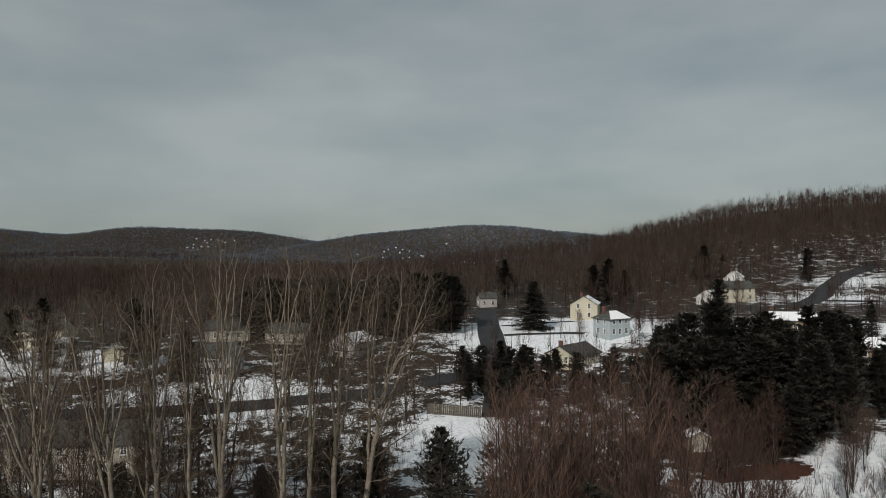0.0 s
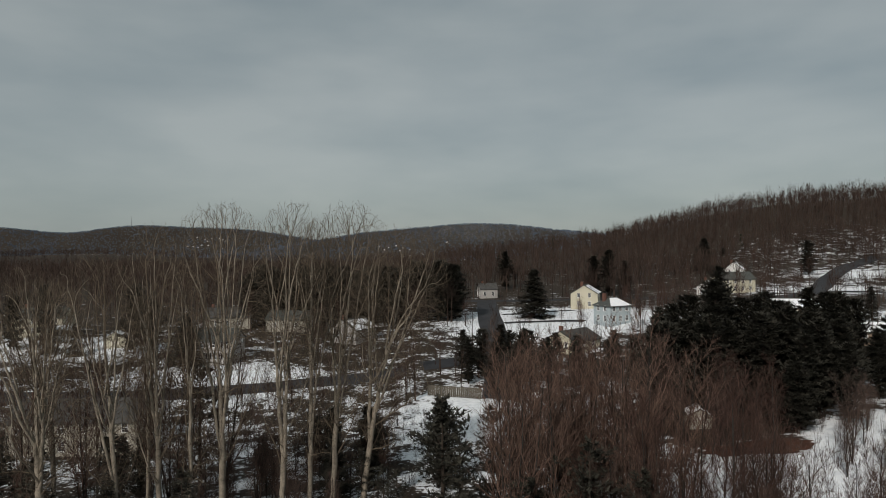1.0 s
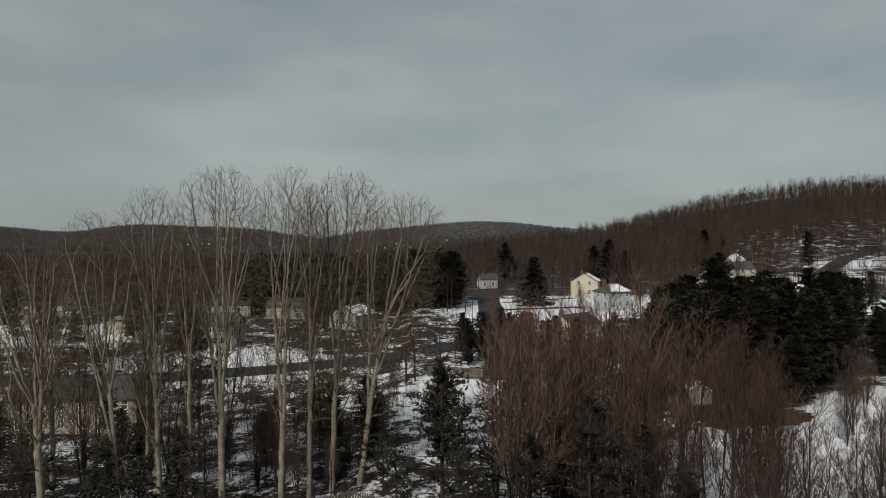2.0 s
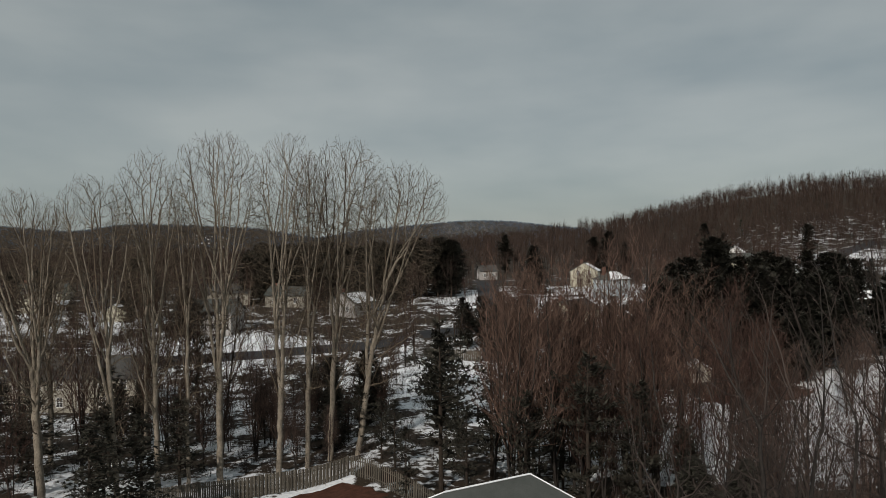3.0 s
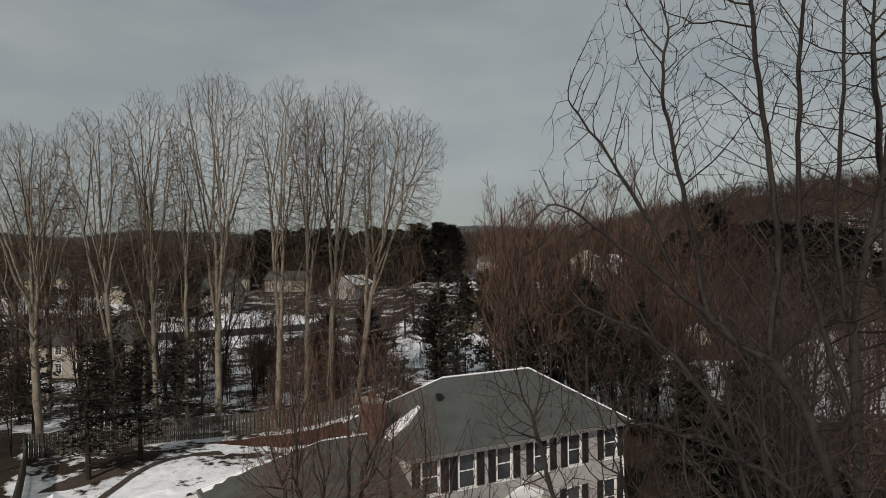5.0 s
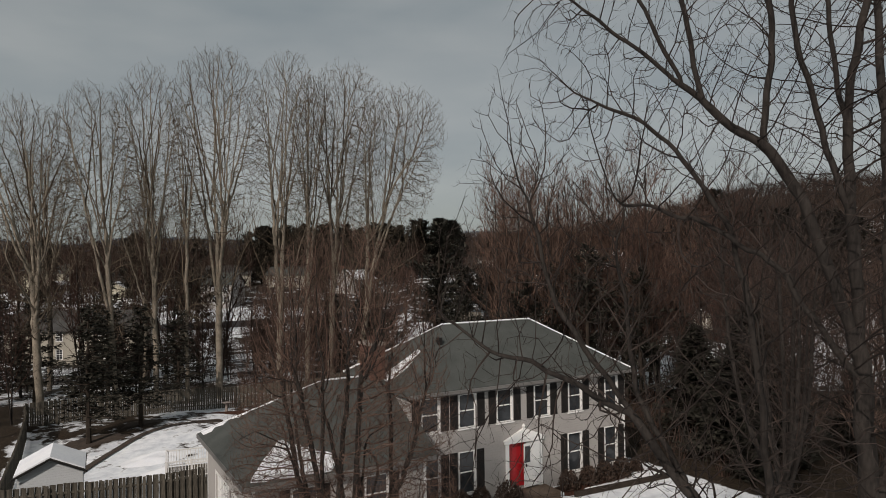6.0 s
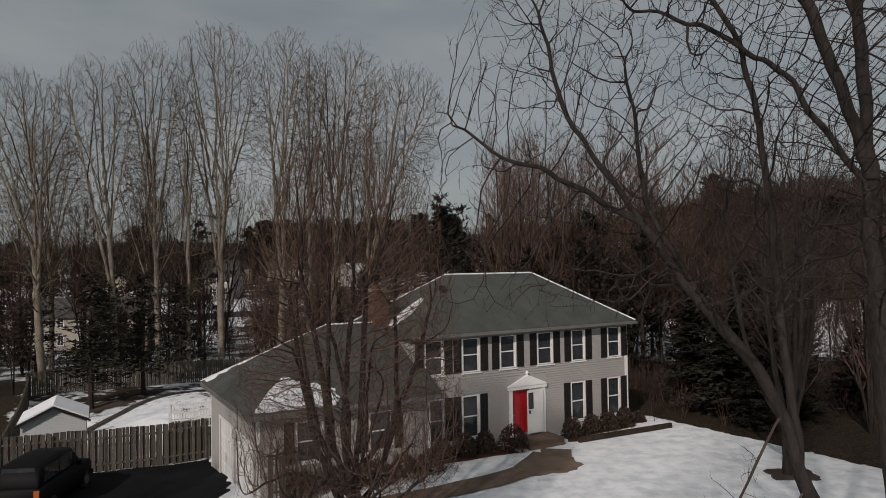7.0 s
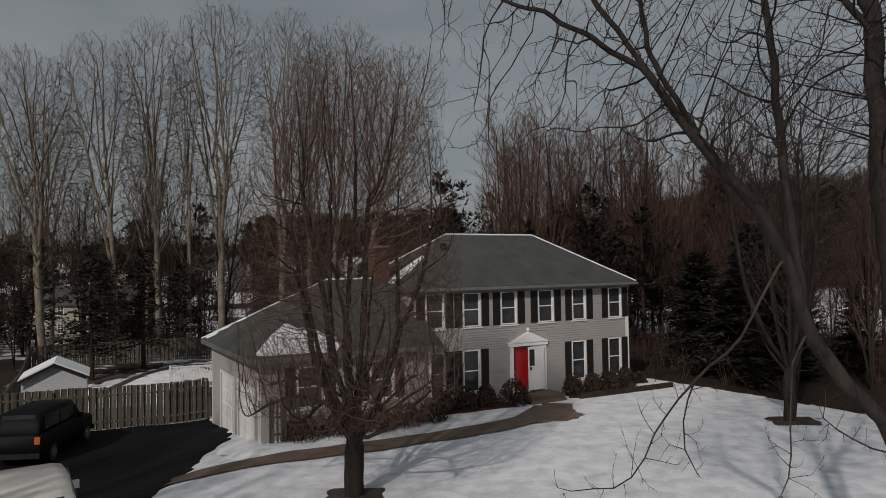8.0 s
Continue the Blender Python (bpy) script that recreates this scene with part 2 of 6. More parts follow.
# ---- mesh helpers ----
class Geo:
    """Collects vertices and faces for one mesh."""

    def __init__(self):
        self.v, self.f = [], []

    def box(self, x0, x1, y0, y1, z0, z1):
        k = len(self.v)
        self.v += [(x, y, z) for z in (z0, z1) for x, y in ((x0, y0), (x1, y0), (x1, y1), (x0, y1))]
        self.f += [tuple(k + i for i in q) for q in ((3, 2, 1, 0), (4, 5, 6, 7), (0, 1, 5, 4), (1, 2, 6, 5), (2, 3, 7, 6), (3, 0, 4, 7))]
        return self

    def poly(self, points):
        k = len(self.v)
        self.v += [tuple(p) for p in points]
        self.f.append(tuple(range(k, k + len(points))))
        return self

    def slab(self, points, down):
        """A flat or sloping plate: the points above, the same pushed by the vector below."""
        k, n = len(self.v), len(points)
        self.v += [tuple(p) for p in points] + [(p[0] + down[0], p[1] + down[1], p[2] + down[2]) for p in points]
        self.f.append(tuple(range(k, k + n)))
        self.f.append(tuple(range(k + 2 * n - 1, k + n - 1, -1)))
        for i in range(n):
            j = (i + 1) % n
            self.f.append((k + i, k + n + i, k + n + j, k + j))
        return self

    def tube(self, points, radii, sides=5, cap=False):
        k, n = len(self.v), len(points)
        for i, p in enumerate(points):
            a, b = points[max(i - 1, 0)], points[min(i + 1, n - 1)]
            dx, dy, dz = b[0] - a[0], b[1] - a[1], b[2] - a[2]
            d = math.sqrt(dx * dx + dy * dy + dz * dz) or 1.0
            dx, dy, dz = dx / d, dy / d, dz / d
            if abs(dz) < 0.9:
                ux, uy, uz = -dy, dx, 0.0
            else:
                ux, uy, uz = 0.0, -dz, dy
            q = math.sqrt(ux * ux + uy * uy + uz * uz) or 1.0
            ux, uy, uz = ux / q, uy / q, uz / q
            wx, wy, wz = dy * uz - dz * uy, dz * ux - dx * uz, dx * uy - dy * ux
            r = radii[i]
            for s in range(sides):
                c, e = RING[sides][s]
                self.v.append((p[0] + r * (c * ux + e * wx), p[1] + r * (c * uy + e * wy), p[2] + r * (c * uz + e * wz)))
        for i in range(n - 1):
            o = k + i * sides
            for s in range(sides):
                t = (s + 1) % sides
                self.f.append((o + s, o + t, o + sides + t, o + sides + s))
        if cap:
            self.f.append(tuple(range(k + (n - 1) * sides, k + n * sides)))
            self.f.append(tuple(range(k + sides - 1, k - 1, -1)))
        return self

    def sliver(self, p, q, w, rng):
        """A twig as one thin triangle."""
        a = rng.uniform(0, math.pi)
        k, c, s = len(self.v), math.cos(a) * w, math.sin(a) * w
        self.v += [(p[0] - c, p[1] - s, p[2]), (p[0] + c, p[1] + s, p[2]), (q[0], q[1], q[2])]
        self.f.append((k, k + 1, k + 2))

    def mesh(self, name, mat, smooth=False):
        me = bpy.data.meshes.new(name)
        me.from_pydata(self.v, [], self.f)
        me.materials.append(mat)
        if smooth:
            me.polygons.foreach_set("use_smooth", [True] * len(me.polygons))
        me.update()
        return me


RING = {n: [(math.cos(2 * math.pi * i / n), math.sin(2 * math.pi * i / n)) for i in range(n)] for n in range(3, 25)}


def part(name, geo, mat, parent, label="", smooth=False, at=None):
    ob = new(name, geo if isinstance(geo, bpy.types.Mesh) else geo.mesh(name, mat, smooth))
    ob.parent = parent
    if at is not None:
        ob.matrix_basis = at
    if label:
        ob["label"] = label
    return ob


def thing(name, label, category, at, group="", kind=""):
    ob = new(name)
    ob.empty_display_size = 0.3
    ob.matrix_basis = at
    return tagged(ob, label, category, group, kind)


def solo(name, geo, mat, label, category, group="", kind="", smooth=False, at=None):
    ob = new(name, geo.mesh(name, mat, smooth))
    if at is not None:
        ob.matrix_basis = at
    return tagged(ob, label, category, group, kind)


def ease(a, b, x):
    t = min(max((x - a) / (b - a), 0.0), 1.0)
    return t * t * (3 - 2 * t)


# ---- the land ----
def bell(x, y, cx, cy, rx, ry):
    return math.exp(-((x - cx) / rx) ** 2 - ((y - cy) / ry) ** 2)


def land(x, y):
    """Height of the ground: the house lawn at 0, a dip to the left, a rise ahead, a wooded hill to the right, far ridges."""
    z = -1.15 * ease(-5, -13, x) * ease(14, 24, y)
    z -= 0.5 * bell(x, y, -23, 42, 9, 8)
    z -= 2.0 * bell(x, y, -50, 100, 26, 26)
    z += 6.6 * ease(112, 200, y) + 1.5 * ease(200, 320, y)
    z += 2.6 * ease(22, 62, x) * ease(45, 100, y) * ease(270, 170, y)
    z += 0.5 * bell(x, y, -21, 50, 10, 6)
    z += 57 * bell(x, y, 395, 530, 278, 192) + 14 * bell(x, y, 640, 760, 300, 260)
    z += 7.5 * bell(x, y, 225, 545, 75, 130)
    d = math.hypot(x, y)
    if d > 500:
        z -= 16 * ease(560, 1000, d) * ease(700, 0, abs(x + 100))
        z += 4 * noise.noise((x * 0.004, y * 0.004, 3.0)) * ease(500, 900, d)
        z += 16 * bell(x, y, -560, 1250, 380, 160) + 12 * bell(x, y, -1100, 1500, 420, 240)
        z += 112 * bell(x, y, 110, 2500, 400, 400) + 66 * bell(x, y, -320, 2700, 300, 330) + 52 * bell(x, y, 720, 2600, 400, 420)
        z += 104 * bell(x, y, -1400, 3050, 300, 380) + 86 * bell(x, y, -2150, 3100, 420, 380) + 76 * bell(x, y, -1000, 3200, 300, 350) + 52 * bell(x, y, -560, 3200, 400, 350) + 26 * bell(x, y, -1800, 3000, 300, 300)
        z += 8 * noise.noise((x * 0.0016, y * 0.0016, 7.0)) * ease(1400, 2400, d)
        z += 55 * ease(3000, 4200, d)
    if 1 < y < 140 and abs(x) < 80:
        z += (0.10 * noise.noise((x * 0.16, y * 0.16, 0.0)) + 0.035 * noise.noise((x * 0.7, y * 0.7, 2.0))) * ease(0, 6, abs(x - 2) + abs(y - 34) - 8)
    return z


def bareness(x, y):
    """0: deep snow; 1: none. Lawns hold snow, woods are patchy."""
    woods = ease(36, 46, y + 0.9 * max(x - 14, 0))
    b = 0.22 + 0.31 * woods
    if x < -8:
        b = 0.37 + 0.08 * ease(36, 44, y) + 0.07 * ease(60, 68, y) + 0.02 * ease(68, 80, y)
    b += 0.16 * bell(x, y, 22, 45, 13, 9)
    edge = (x - 11.5) * 0.84 + (y - 35.2) * 0.54
    shade = ease(0.1, 1.3, edge) * ease(48, 38, x) * ease(58, 46, y) * ease(9, 11, x)
    lawn = max(bell(x, y, 10, 24, 13, 11), bell(x, y, -2, 16, 12, 9))
    b -= 0.4 * lawn * (1 - shade)
    b += (0.24 + 0.3 * ease(45, 37, y)) * shade
    b += 0.10 * bell(x, y, -26, 52, 7, 4) + 0.2 * ease(0.2, 1.5, -(x + 21.4) * 0.883 - (y - 33) * 0.47) * ease(28, 31, y) * ease(64, 58, y)
    b -= 0.02 * ease(70, 90, y) - 0.05 * ease(120, 160, y)
    for cx, cy, rx, ry in ((3, 106, 6, 13), (61, 84, 11, 10), (42, 72, 16, 9), (30, 66, 12, 6), (30, 186, 22, 15), (27, 205, 14, 10), (-46, 139, 14, 9), (-100, 165, 22, 9), (95, 175, 22, 14)):
        b -= 0.55 * bell(x, y, cx, cy, rx, ry)
    b -= 0.21 * max(bell(x, y, 146, 258, 34, 20), bell(x, y, 178, 296, 26, 16))
    b += 0.35 * bell(x, y, 42, 101, 9, 9)
    d = math.hypot(x, y)
    b += 0.10 * ease(150, 400, d)
    b -= 0.13 * bell(x, y, 240, 360, 150, 60)
    b -= 0.05 * ease(1300, 2000, d)
    b += 0.04 * ease(400, 900, d) - 0.07 * bell(x, y, 60, 2350, 420, 260) - 0.14 * bell(x, y, -620, 1250, 200, 60) - 0.06 * bell(x, y, -1000, 2900, 160, 120)
    return b


def grid_lines(fine0, fine1, step, far0, far1, growth):
    out = [fine0 + step * i for i in range(int((fine1 - fine0) / step) + 1)]
    s, p = step, fine1
    while p < far1:
        s = min(s * growth, 70)
        p += s
        out.append(p)
    s, p = step, fine0
    while p > far0:
        s = min(s * growth, 70)
        p -= s
        out.insert(0, p)
    return out


def build_ground():
    xs = grid_lines(-34, 34, 0.6, -4300, 4300, 1.05)
    ys = grid_lines(10, 72, 0.6, -900, 4700, 1.05)
    verts = [(x, y, land(x, y)) for y in ys for x in xs]
    w = len(xs)
    faces = [(j * w + i, j * w + i + 1, (j + 1) * w + i + 1, (j + 1) * w + i) for j in range(len(ys) - 1) for i in range(w - 1)]
    me = bpy.data.meshes.new("ground")
    me.from_pydata(verts, [], faces)
    me.materials.append(M_GROUND)
    me.attributes.new("bare", "FLOAT", "POINT").data.foreach_set("value", [bareness(x, y) for x, y, z in verts])
    me.polygons.foreach_set("use_smooth", [True] * len(me.polygons))
    me.update()
    tagged(new("ground", me), "snow-covered winter ground with bare patches of leaf litter", "ground", kind="structure")


build_ground()


def ribbon(name, line, width, mat, label, category, lift=0.03, steps=8):
    """A paved strip along a smooth line, lying on the land."""
    pts = []
    for i in range(len(line) - 1):
        p0, p1, p2, p3 = line[max(i - 1, 0)], line[i], line[i + 1], line[min(i + 2, len(line) - 1)]
        for s in range(steps):
            t = s / steps
            pts.append(tuple(0.5 * (2 * b + (c - a) * t + (2 * a - 5 * b + 4 * c - d) * t * t + (3 * b - a - 3 * c + d) * t ** 3) for a, b, c, d in zip(p0, p1, p2, p3)))
    pts.append(line[-1])
    g = Geo()
    n = 4
    for i, p in enumerate(pts):
        a, b = pts[max(i - 1, 0)], pts[min(i + 1, len(pts) - 1)]
        d = math.hypot(b[0] - a[0], b[1] - a[1])
        nx, ny = -(b[1] - a[1]) / d, (b[0] - a[0]) / d
        for k in range(n + 1):
            q = (k / n - 0.5) * width * (1 + 0.12 * noise.noise((p[0] * 0.9, p[1] * 0.9, 5.0 + (k > 2))))
            x, y = p[0] + nx * q, p[1] + ny * q
            g.v.append((x, y, land(x, y) + lift))
        if i:
            o = (i - 1) * (n + 1)
            g.f += [(o + k, o + n + 1 + k, o + n + 2 + k, o + k + 1) for k in range(n)]
    for f in range(len(g.f)):
        g.f[f] = g.f[f][::-1]
    return solo(name, g, mat, label, category, kind="structure")

# ---- roads, drive and path ----
ribbon("road", [(10, 120), (12.5, 150), (13, 190), (15, 236), (16, 243)], 6.8, M_ROAD, "grey asphalt street between snowy lawns", "road", 0.05)
ribbon("road", [(-60, 246), (0, 246), (45, 243), (80, 240)], 6.5, M_ROAD, "grey asphalt cross street beyond the lawns", "road", 0.06)
ribbon("road", [(92, 230), (121, 237), (142, 258), (163, 287), (185, 312), (215, 335)], 7.5, M_ROAD, "dark asphalt drive curving up the snowy slope", "road", 0.08)
ribbon("road", [(137, 252), (152, 246), (170, 236), (205, 222)], 5.5, M_ROAD, "dark asphalt side drive on the slope", "road", 0.12)
ribbon("road", [(-150, 126), (-80, 128), (-45, 132), (-15, 140), (10, 150)], 6.5, M_ROAD, "dark street below the colonial house", "road", 0.05)
ribbon("side_drive", [(16.5, 186), (24, 187.5), (33, 186), (38, 183)], 2.6, M_ROAD, "dark driveway crossing the snowy lawn", "drive", 0.06)
ribbon("side_drive", [(17.5, 204), (24, 206), (34, 208), (40, 207)], 2.6, M_ROAD, "dark driveway crossing the snowy lawn", "drive", 0.06)
ribbon("front_path", [(5.0, 30.9), (4.55, 29.3), (2.6, 27.2), (-0.4, 25.2), (-4.4, 23.2), (-9.4, 21.6)], 1.35, M_PATH, "brown paved front path cleared of snow", "path", 0.045)

# ---- the house: an Empty at its front left corner, x along the front, y into the depth ----
HOUSE = pose(-1.207, 29.764, 0, 0, 0, 29.77)
WIDE, DEEP, EAVE, RIDGE = 12.44, 6.98, 5.36, 7.92


def wall_with_holes(g, x0, x1, z0, z1, y0, y1, holes):
    """A wall in the x-z plane between y0 and y1, one closed shell; openings (x0, x1, z0, z1) go through it."""
    xs = sorted({x0, x1, *[h[0] for h in holes], *[h[1] for h in holes]})
    zs = sorted({z0, z1, *[h[2] for h in holes], *[h[3] for h in holes]})
    index = {}

    def at(i, j, y):
        if (i, j, y) not in index:
            index[i, j, y] = len(g.v)
            g.v.append((xs[i], y, zs[j]))
        return index[i, j, y]

    def solid(i, j):
        if not (0 <= i < len(xs) - 1 and 0 <= j < len(zs) - 1):
            return False
        cx, cz = (xs[i] + xs[i + 1]) / 2, (zs[j] + zs[j + 1]) / 2
        return not any(h[0] < cx < h[1] and h[2] < cz < h[3] for h in holes)

    for i in range(len(xs) - 1):
        for j in range(len(zs) - 1):
            if solid(i, j):
                g.f.append((at(i, j, y0), at(i + 1, j, y0), at(i + 1, j + 1, y0), at(i, j + 1, y0)))
                g.f.append((at(i, j + 1, y1), at(i + 1, j + 1, y1), at(i + 1, j, y1), at(i, j, y1)))
                for di, dj, (a, b) in ((-1, 0, ((i, j + 1), (i, j))), (1, 0, ((i + 1, j), (i + 1, j + 1))), (0, -1, ((i, j), (i + 1, j))), (0, 1, ((i + 1, j + 1), (i, j + 1)))):
                    if not solid(i + di, j + dj):
                        g.f.append((at(*b, y0), at(*a, y0), at(*a, y1), at(*b, y1)))
    return g


def laps(x0, x1, z0, z1, y, holes, rise=0.115, proud=0.026):
    """Lapped siding courses over a wall's face, broken at the openings: each a thin wedge, thick at its lower edge."""
    g = Geo()
    for k in range(int((z1 - z0) / rise)):
        a, b = z0 + k * rise, z0 + (k + 1) * rise
        cuts = sorted((h[0] - 0.05, h[1] + 0.05) for h in holes if h[2] - 0.05 < b and h[3] + 0.05 > a)
        s = x0
        for c, d in cuts + [(x1, x1)]:
            if c - s > 0.02:
                o = len(g.v)
                g.v += [(s, y - 0.002, b), (c, y - 0.002, b), (c, y - proud, a), (s, y - proud, a), (c, y - 0.002, a), (s, y - 0.002, a)]
                g.f += [(o + 3, o + 2, o + 1, o), (o + 5, o + 4, o + 2, o + 3), (o + 3, o, o + 5), (o + 2, o + 4, o + 1)]
            s = max(s, d)
    return g


def double_hung(parent, x0, x1, z0, z1, y=0.0, shutters=True, at=Matrix(), bars=1):
    """A sash window in a wall whose outer face is at y, with frame, panes, sill and shutters."""
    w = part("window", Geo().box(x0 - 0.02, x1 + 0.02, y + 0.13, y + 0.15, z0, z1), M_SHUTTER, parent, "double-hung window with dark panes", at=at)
    f, t = Geo(), 0.048
    f.box(x0 - t, x0, y - 0.03, y + 0.06, z0 - t, z1 + t).box(x1, x1 + t, y - 0.03, y + 0.06, z0 - t, z1 + t)
    f.box(x0, x1, y - 0.03, y + 0.06, z1, z1 + t).box(x0, x1, y - 0.03, y + 0.06, z0 - t, z0)
    part("frame", f, M_TRIM, w, "white window frame")
    s, mid = Geo(), (z0 + z1) / 2
    s.box(x0, x1, y + 0.012, y + 0.05, mid - 0.025, mid + 0.025)
    for side in (x0, x1 - 0.045):
        s.box(side, side + 0.045, y + 0.015, y + 0.05, z0, z1)
    for k in range(1, bars):
        xm = x0 + (x1 - x0) * k / bars
        s.box(xm - 0.009, xm + 0.009, y + 0.03, y + 0.05, z0, z1)
    for zm in () if bars < 2 else (z0 + (mid - z0) / 2, mid + (z1 - mid) / 2):
        s.box(x0, x1, y + 0.032, y + 0.048, zm - 0.009, zm + 0.009)
    part("sash", s, M_TRIM, w)
    for za, zb, back in ((z0, mid, 0.055), (mid, z1, 0.06)):
        part("pane", Geo().box(x0, x1, y + back, y + back + 0.01, za, zb), M_GLASS, w)
    part("sill", Geo().box(x0 - 0.12, x1 + 0.12, y - 0.07, y + 0.02, z0 - 0.13, z0 - 0.076), M_TRIM, w, "white sill")
    if shutters:
        for sx in (x0 - 0.10 - 0.40, x1 + 0.10):
            g = Geo().box(sx, sx + 0.40, y - 0.035, y - 0.003, z0 - 0.06, z1 + 0.06)
            for k in range(2):
                za = z0 - 0.01 + k * (z1 - z0 + 0.02) / 2
                g.box(sx + 0.06, sx + 0.34, y - 0.05, y - 0.035, za + 0.04, za + (z1 - z0) / 2 - 0.04)
            part("shutter", g, M_SHUTTER, w, "black louvred shutter")
    return w


def hip_roof(x0, x1, y0, y1, ze, zr, over, left_hip=True, right_hip=True, thick=0.16):
    g = Geo()
    a, b, c, d = x0 - over, x1 + over, y0 - over, y1 + over
    m, h = (c + d) / 2, (d - c) / 2
    rl, rr = (a + h if left_hip else a), (b - h if right_hip else b)
    down = (0, 0, -thick)
    g.slab([(a, c, ze), (b, c, ze), (rr, m, zr), (rl, m, zr)], down)
    g.slab([(b, d, ze), (a, d, ze), (rl, m, zr), (rr, m, zr)], down)
    if left_hip:
        g.slab([(a, d, ze), (a, c, ze), (rl, m, zr)], down)
    if right_hip:
        g.slab([(b, c, ze), (b, d, ze), (rr, m, zr)], down)
    return g, (rl, rr, m)


def build_house():
    h = thing("colonial_house", "two-storey beige colonial house with black shutters and red door", "house", HOUSE)
    up = [(0.45, 1.31), (2.37, 3.22), (4.44, 5.26), (6.62, 7.46), (8.74, 9.52), (11.14, 11.94)]
    low = [(0.45, 1.29), (2.33, 3.16), (8.66, 9.48), (11.08, 11.86)]
    holes_up = [(a, b, 3.58, 5.02) for a, b in up]
    holes_low = [(a, b, 0.62, 2.42) for a, b in low] + [(5.06, 6.02, 0.34, 2.42)]
    part("upper_front_wall", wall_with_holes(Geo(), 0, WIDE, 2.92, EAVE - 0.1, 0, 0.22, holes_up), M_SIDING, h, "beige lapped siding")
    part("lower_front_wall", wall_with_holes(Geo(), 0.0, WIDE, -0.25, 2.918, 0, 0.22, holes_low), M_SIDING, h, "beige lapped siding")
    tagged(part("siding", laps(0.13, WIDE - 0.13, -0.2, EAVE - 0.33, 0, holes_up + holes_low + [(4.8, 7.0, 0.2, 3.0)]), M_SIDING, h), kind="stuff")
    side = laps(-DEEP + 0.1, -0.02, 2.6, EAVE - 0.2, 0, [])
    tagged(part("siding", side, M_SIDING, h, at=pose(0, 0, 0, 0, 0, -90)), kind="stuff")
    part("side_wall", Geo().box(0, 0.2, 0.22, DEEP - 0.2, -1.2, EAVE - 0.1), M_SIDING, h)
    part("side_wall", Geo().box(WIDE - 0.2, WIDE, 0.22, DEEP - 0.2, -0.4, EAVE - 0.1), M_SIDING, h)
    part("back_wall", Geo().box(0, WIDE, DEEP - 0.2, DEEP, -1.2, EAVE - 0.1), M_SIDING, h)
    part("foundation", Geo().box(0.03, WIDE - 0.03, 0.06, DEEP - 0.05, -1.4, -0.25), M_MORTAR, h, "grey concrete foundation")
    for x in (-0.015, WIDE - 0.125):
        part("corner_board", Geo().box(x - (0.07 if x > 6 else 0), x + 0.14, -0.03, -0.002, 0.0, EAVE - 0.2), M_TRIM, h, "white corner board")
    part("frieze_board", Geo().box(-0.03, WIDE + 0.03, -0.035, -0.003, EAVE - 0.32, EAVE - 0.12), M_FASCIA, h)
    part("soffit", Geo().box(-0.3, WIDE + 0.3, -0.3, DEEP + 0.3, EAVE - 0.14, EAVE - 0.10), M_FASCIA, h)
    g, (rl, rr, m) = hip_roof(0, WIDE, 0, DEEP, EAVE, RIDGE, 0.33)
    roof = part("roof", g, M_SHINGLE, h, "grey-green asphalt shingle hip roof")
    part("gutter", Geo().box(-0.38, WIDE + 0.38, -0.45, -0.335, EAVE - 0.16, EAVE - 0.03), M_FASCIA, h, "gutter along the eaves, beige darkened for eave shade")
    part("ridge_cap", Geo().tube([(rl, m, RIDGE + 0.01), (rr, m, RIDGE + 0.01)], [0.05, 0.05], 6, True), M_SNOW, roof, "line of snow on the ridge")
    part("hip_snow", Geo().tube([(rr, m, RIDGE), (WIDE + 0.33, -0.33, EAVE + 0.03)], [0.045, 0.035], 6, True), M_SNOW, roof, "line of snow on the hip")
    part("hip_snow", Geo().tube([(rl, m, RIDGE), (-0.33, DEEP + 0.33, EAVE + 0.03)], [0.04, 0.06], 6, True), M_SNOW, roof, "line of snow on the hip")
    # snow left on the left slope
    sl = (RIDGE - EAVE) / (DEEP / 2 + 0.33)
    zs = lambda x: EAVE + sl * (x + 0.33)
    pts = [(-0.05, 2.2), (0.9, 2.1), (1.75, 2.55), (1.8, 2.9), (0.9, 3.1), (-0.1, 3.3)]
    part("snow_patch", Geo().slab([(x, y, zs(x) + 0.06) for x, y in pts], (0, 0, -0.1)), M_SNOW, roof, "patch of old snow on the roof")
    part("roof_vent", Geo().box(2.55, 2.78, 2.2, 2.42, 7.0, 7.42), M_SHUTTER, roof, "dark roof vent")
    for a, b in up:
        double_hung(h, a, b, 3.58, 5.02)
    for a, b in low:
        double_hung(h, a, b, 0.62, 2.42)
    # entrance
    door = part("front_door", Geo().box(5.08, 6.0, 0.10, 0.15, 0.36, 2.40), M_RED, h, "red panelled front door")
    g = Geo()
    for za, zb in ((0.5, 1.15), (1.3, 2.25)):
        for xa in (5.18, 5.58):
            g.box(xa, xa + 0.32, 0.085, 0.10, za, zb)
    part("panel", g, M_RED, door)
    part("knob", Geo().tube([(5.16, 0.10, 1.25), (5.16, 0.03, 1.25)], [0.03, 0.035], 8, True), M_METAL, door)
    part("interior", Geo().box(4.9, 6.2, 0.24, 0.28, 0.2, 2.6), M_SHUTTER, h)
    s = part("storm_door", Geo().box(-1.0, 0, -0.03, 0.0, 0.0, 2.04), M_WHITE_PAINT, h, "open white storm door", at=pose(6.74, -0.14, 0.36, 0, 0, 5))
    part("pane", Geo().box(-0.94, -0.62, -0.036, -0.03, 1.15, 1.92), M_GLASS, s)
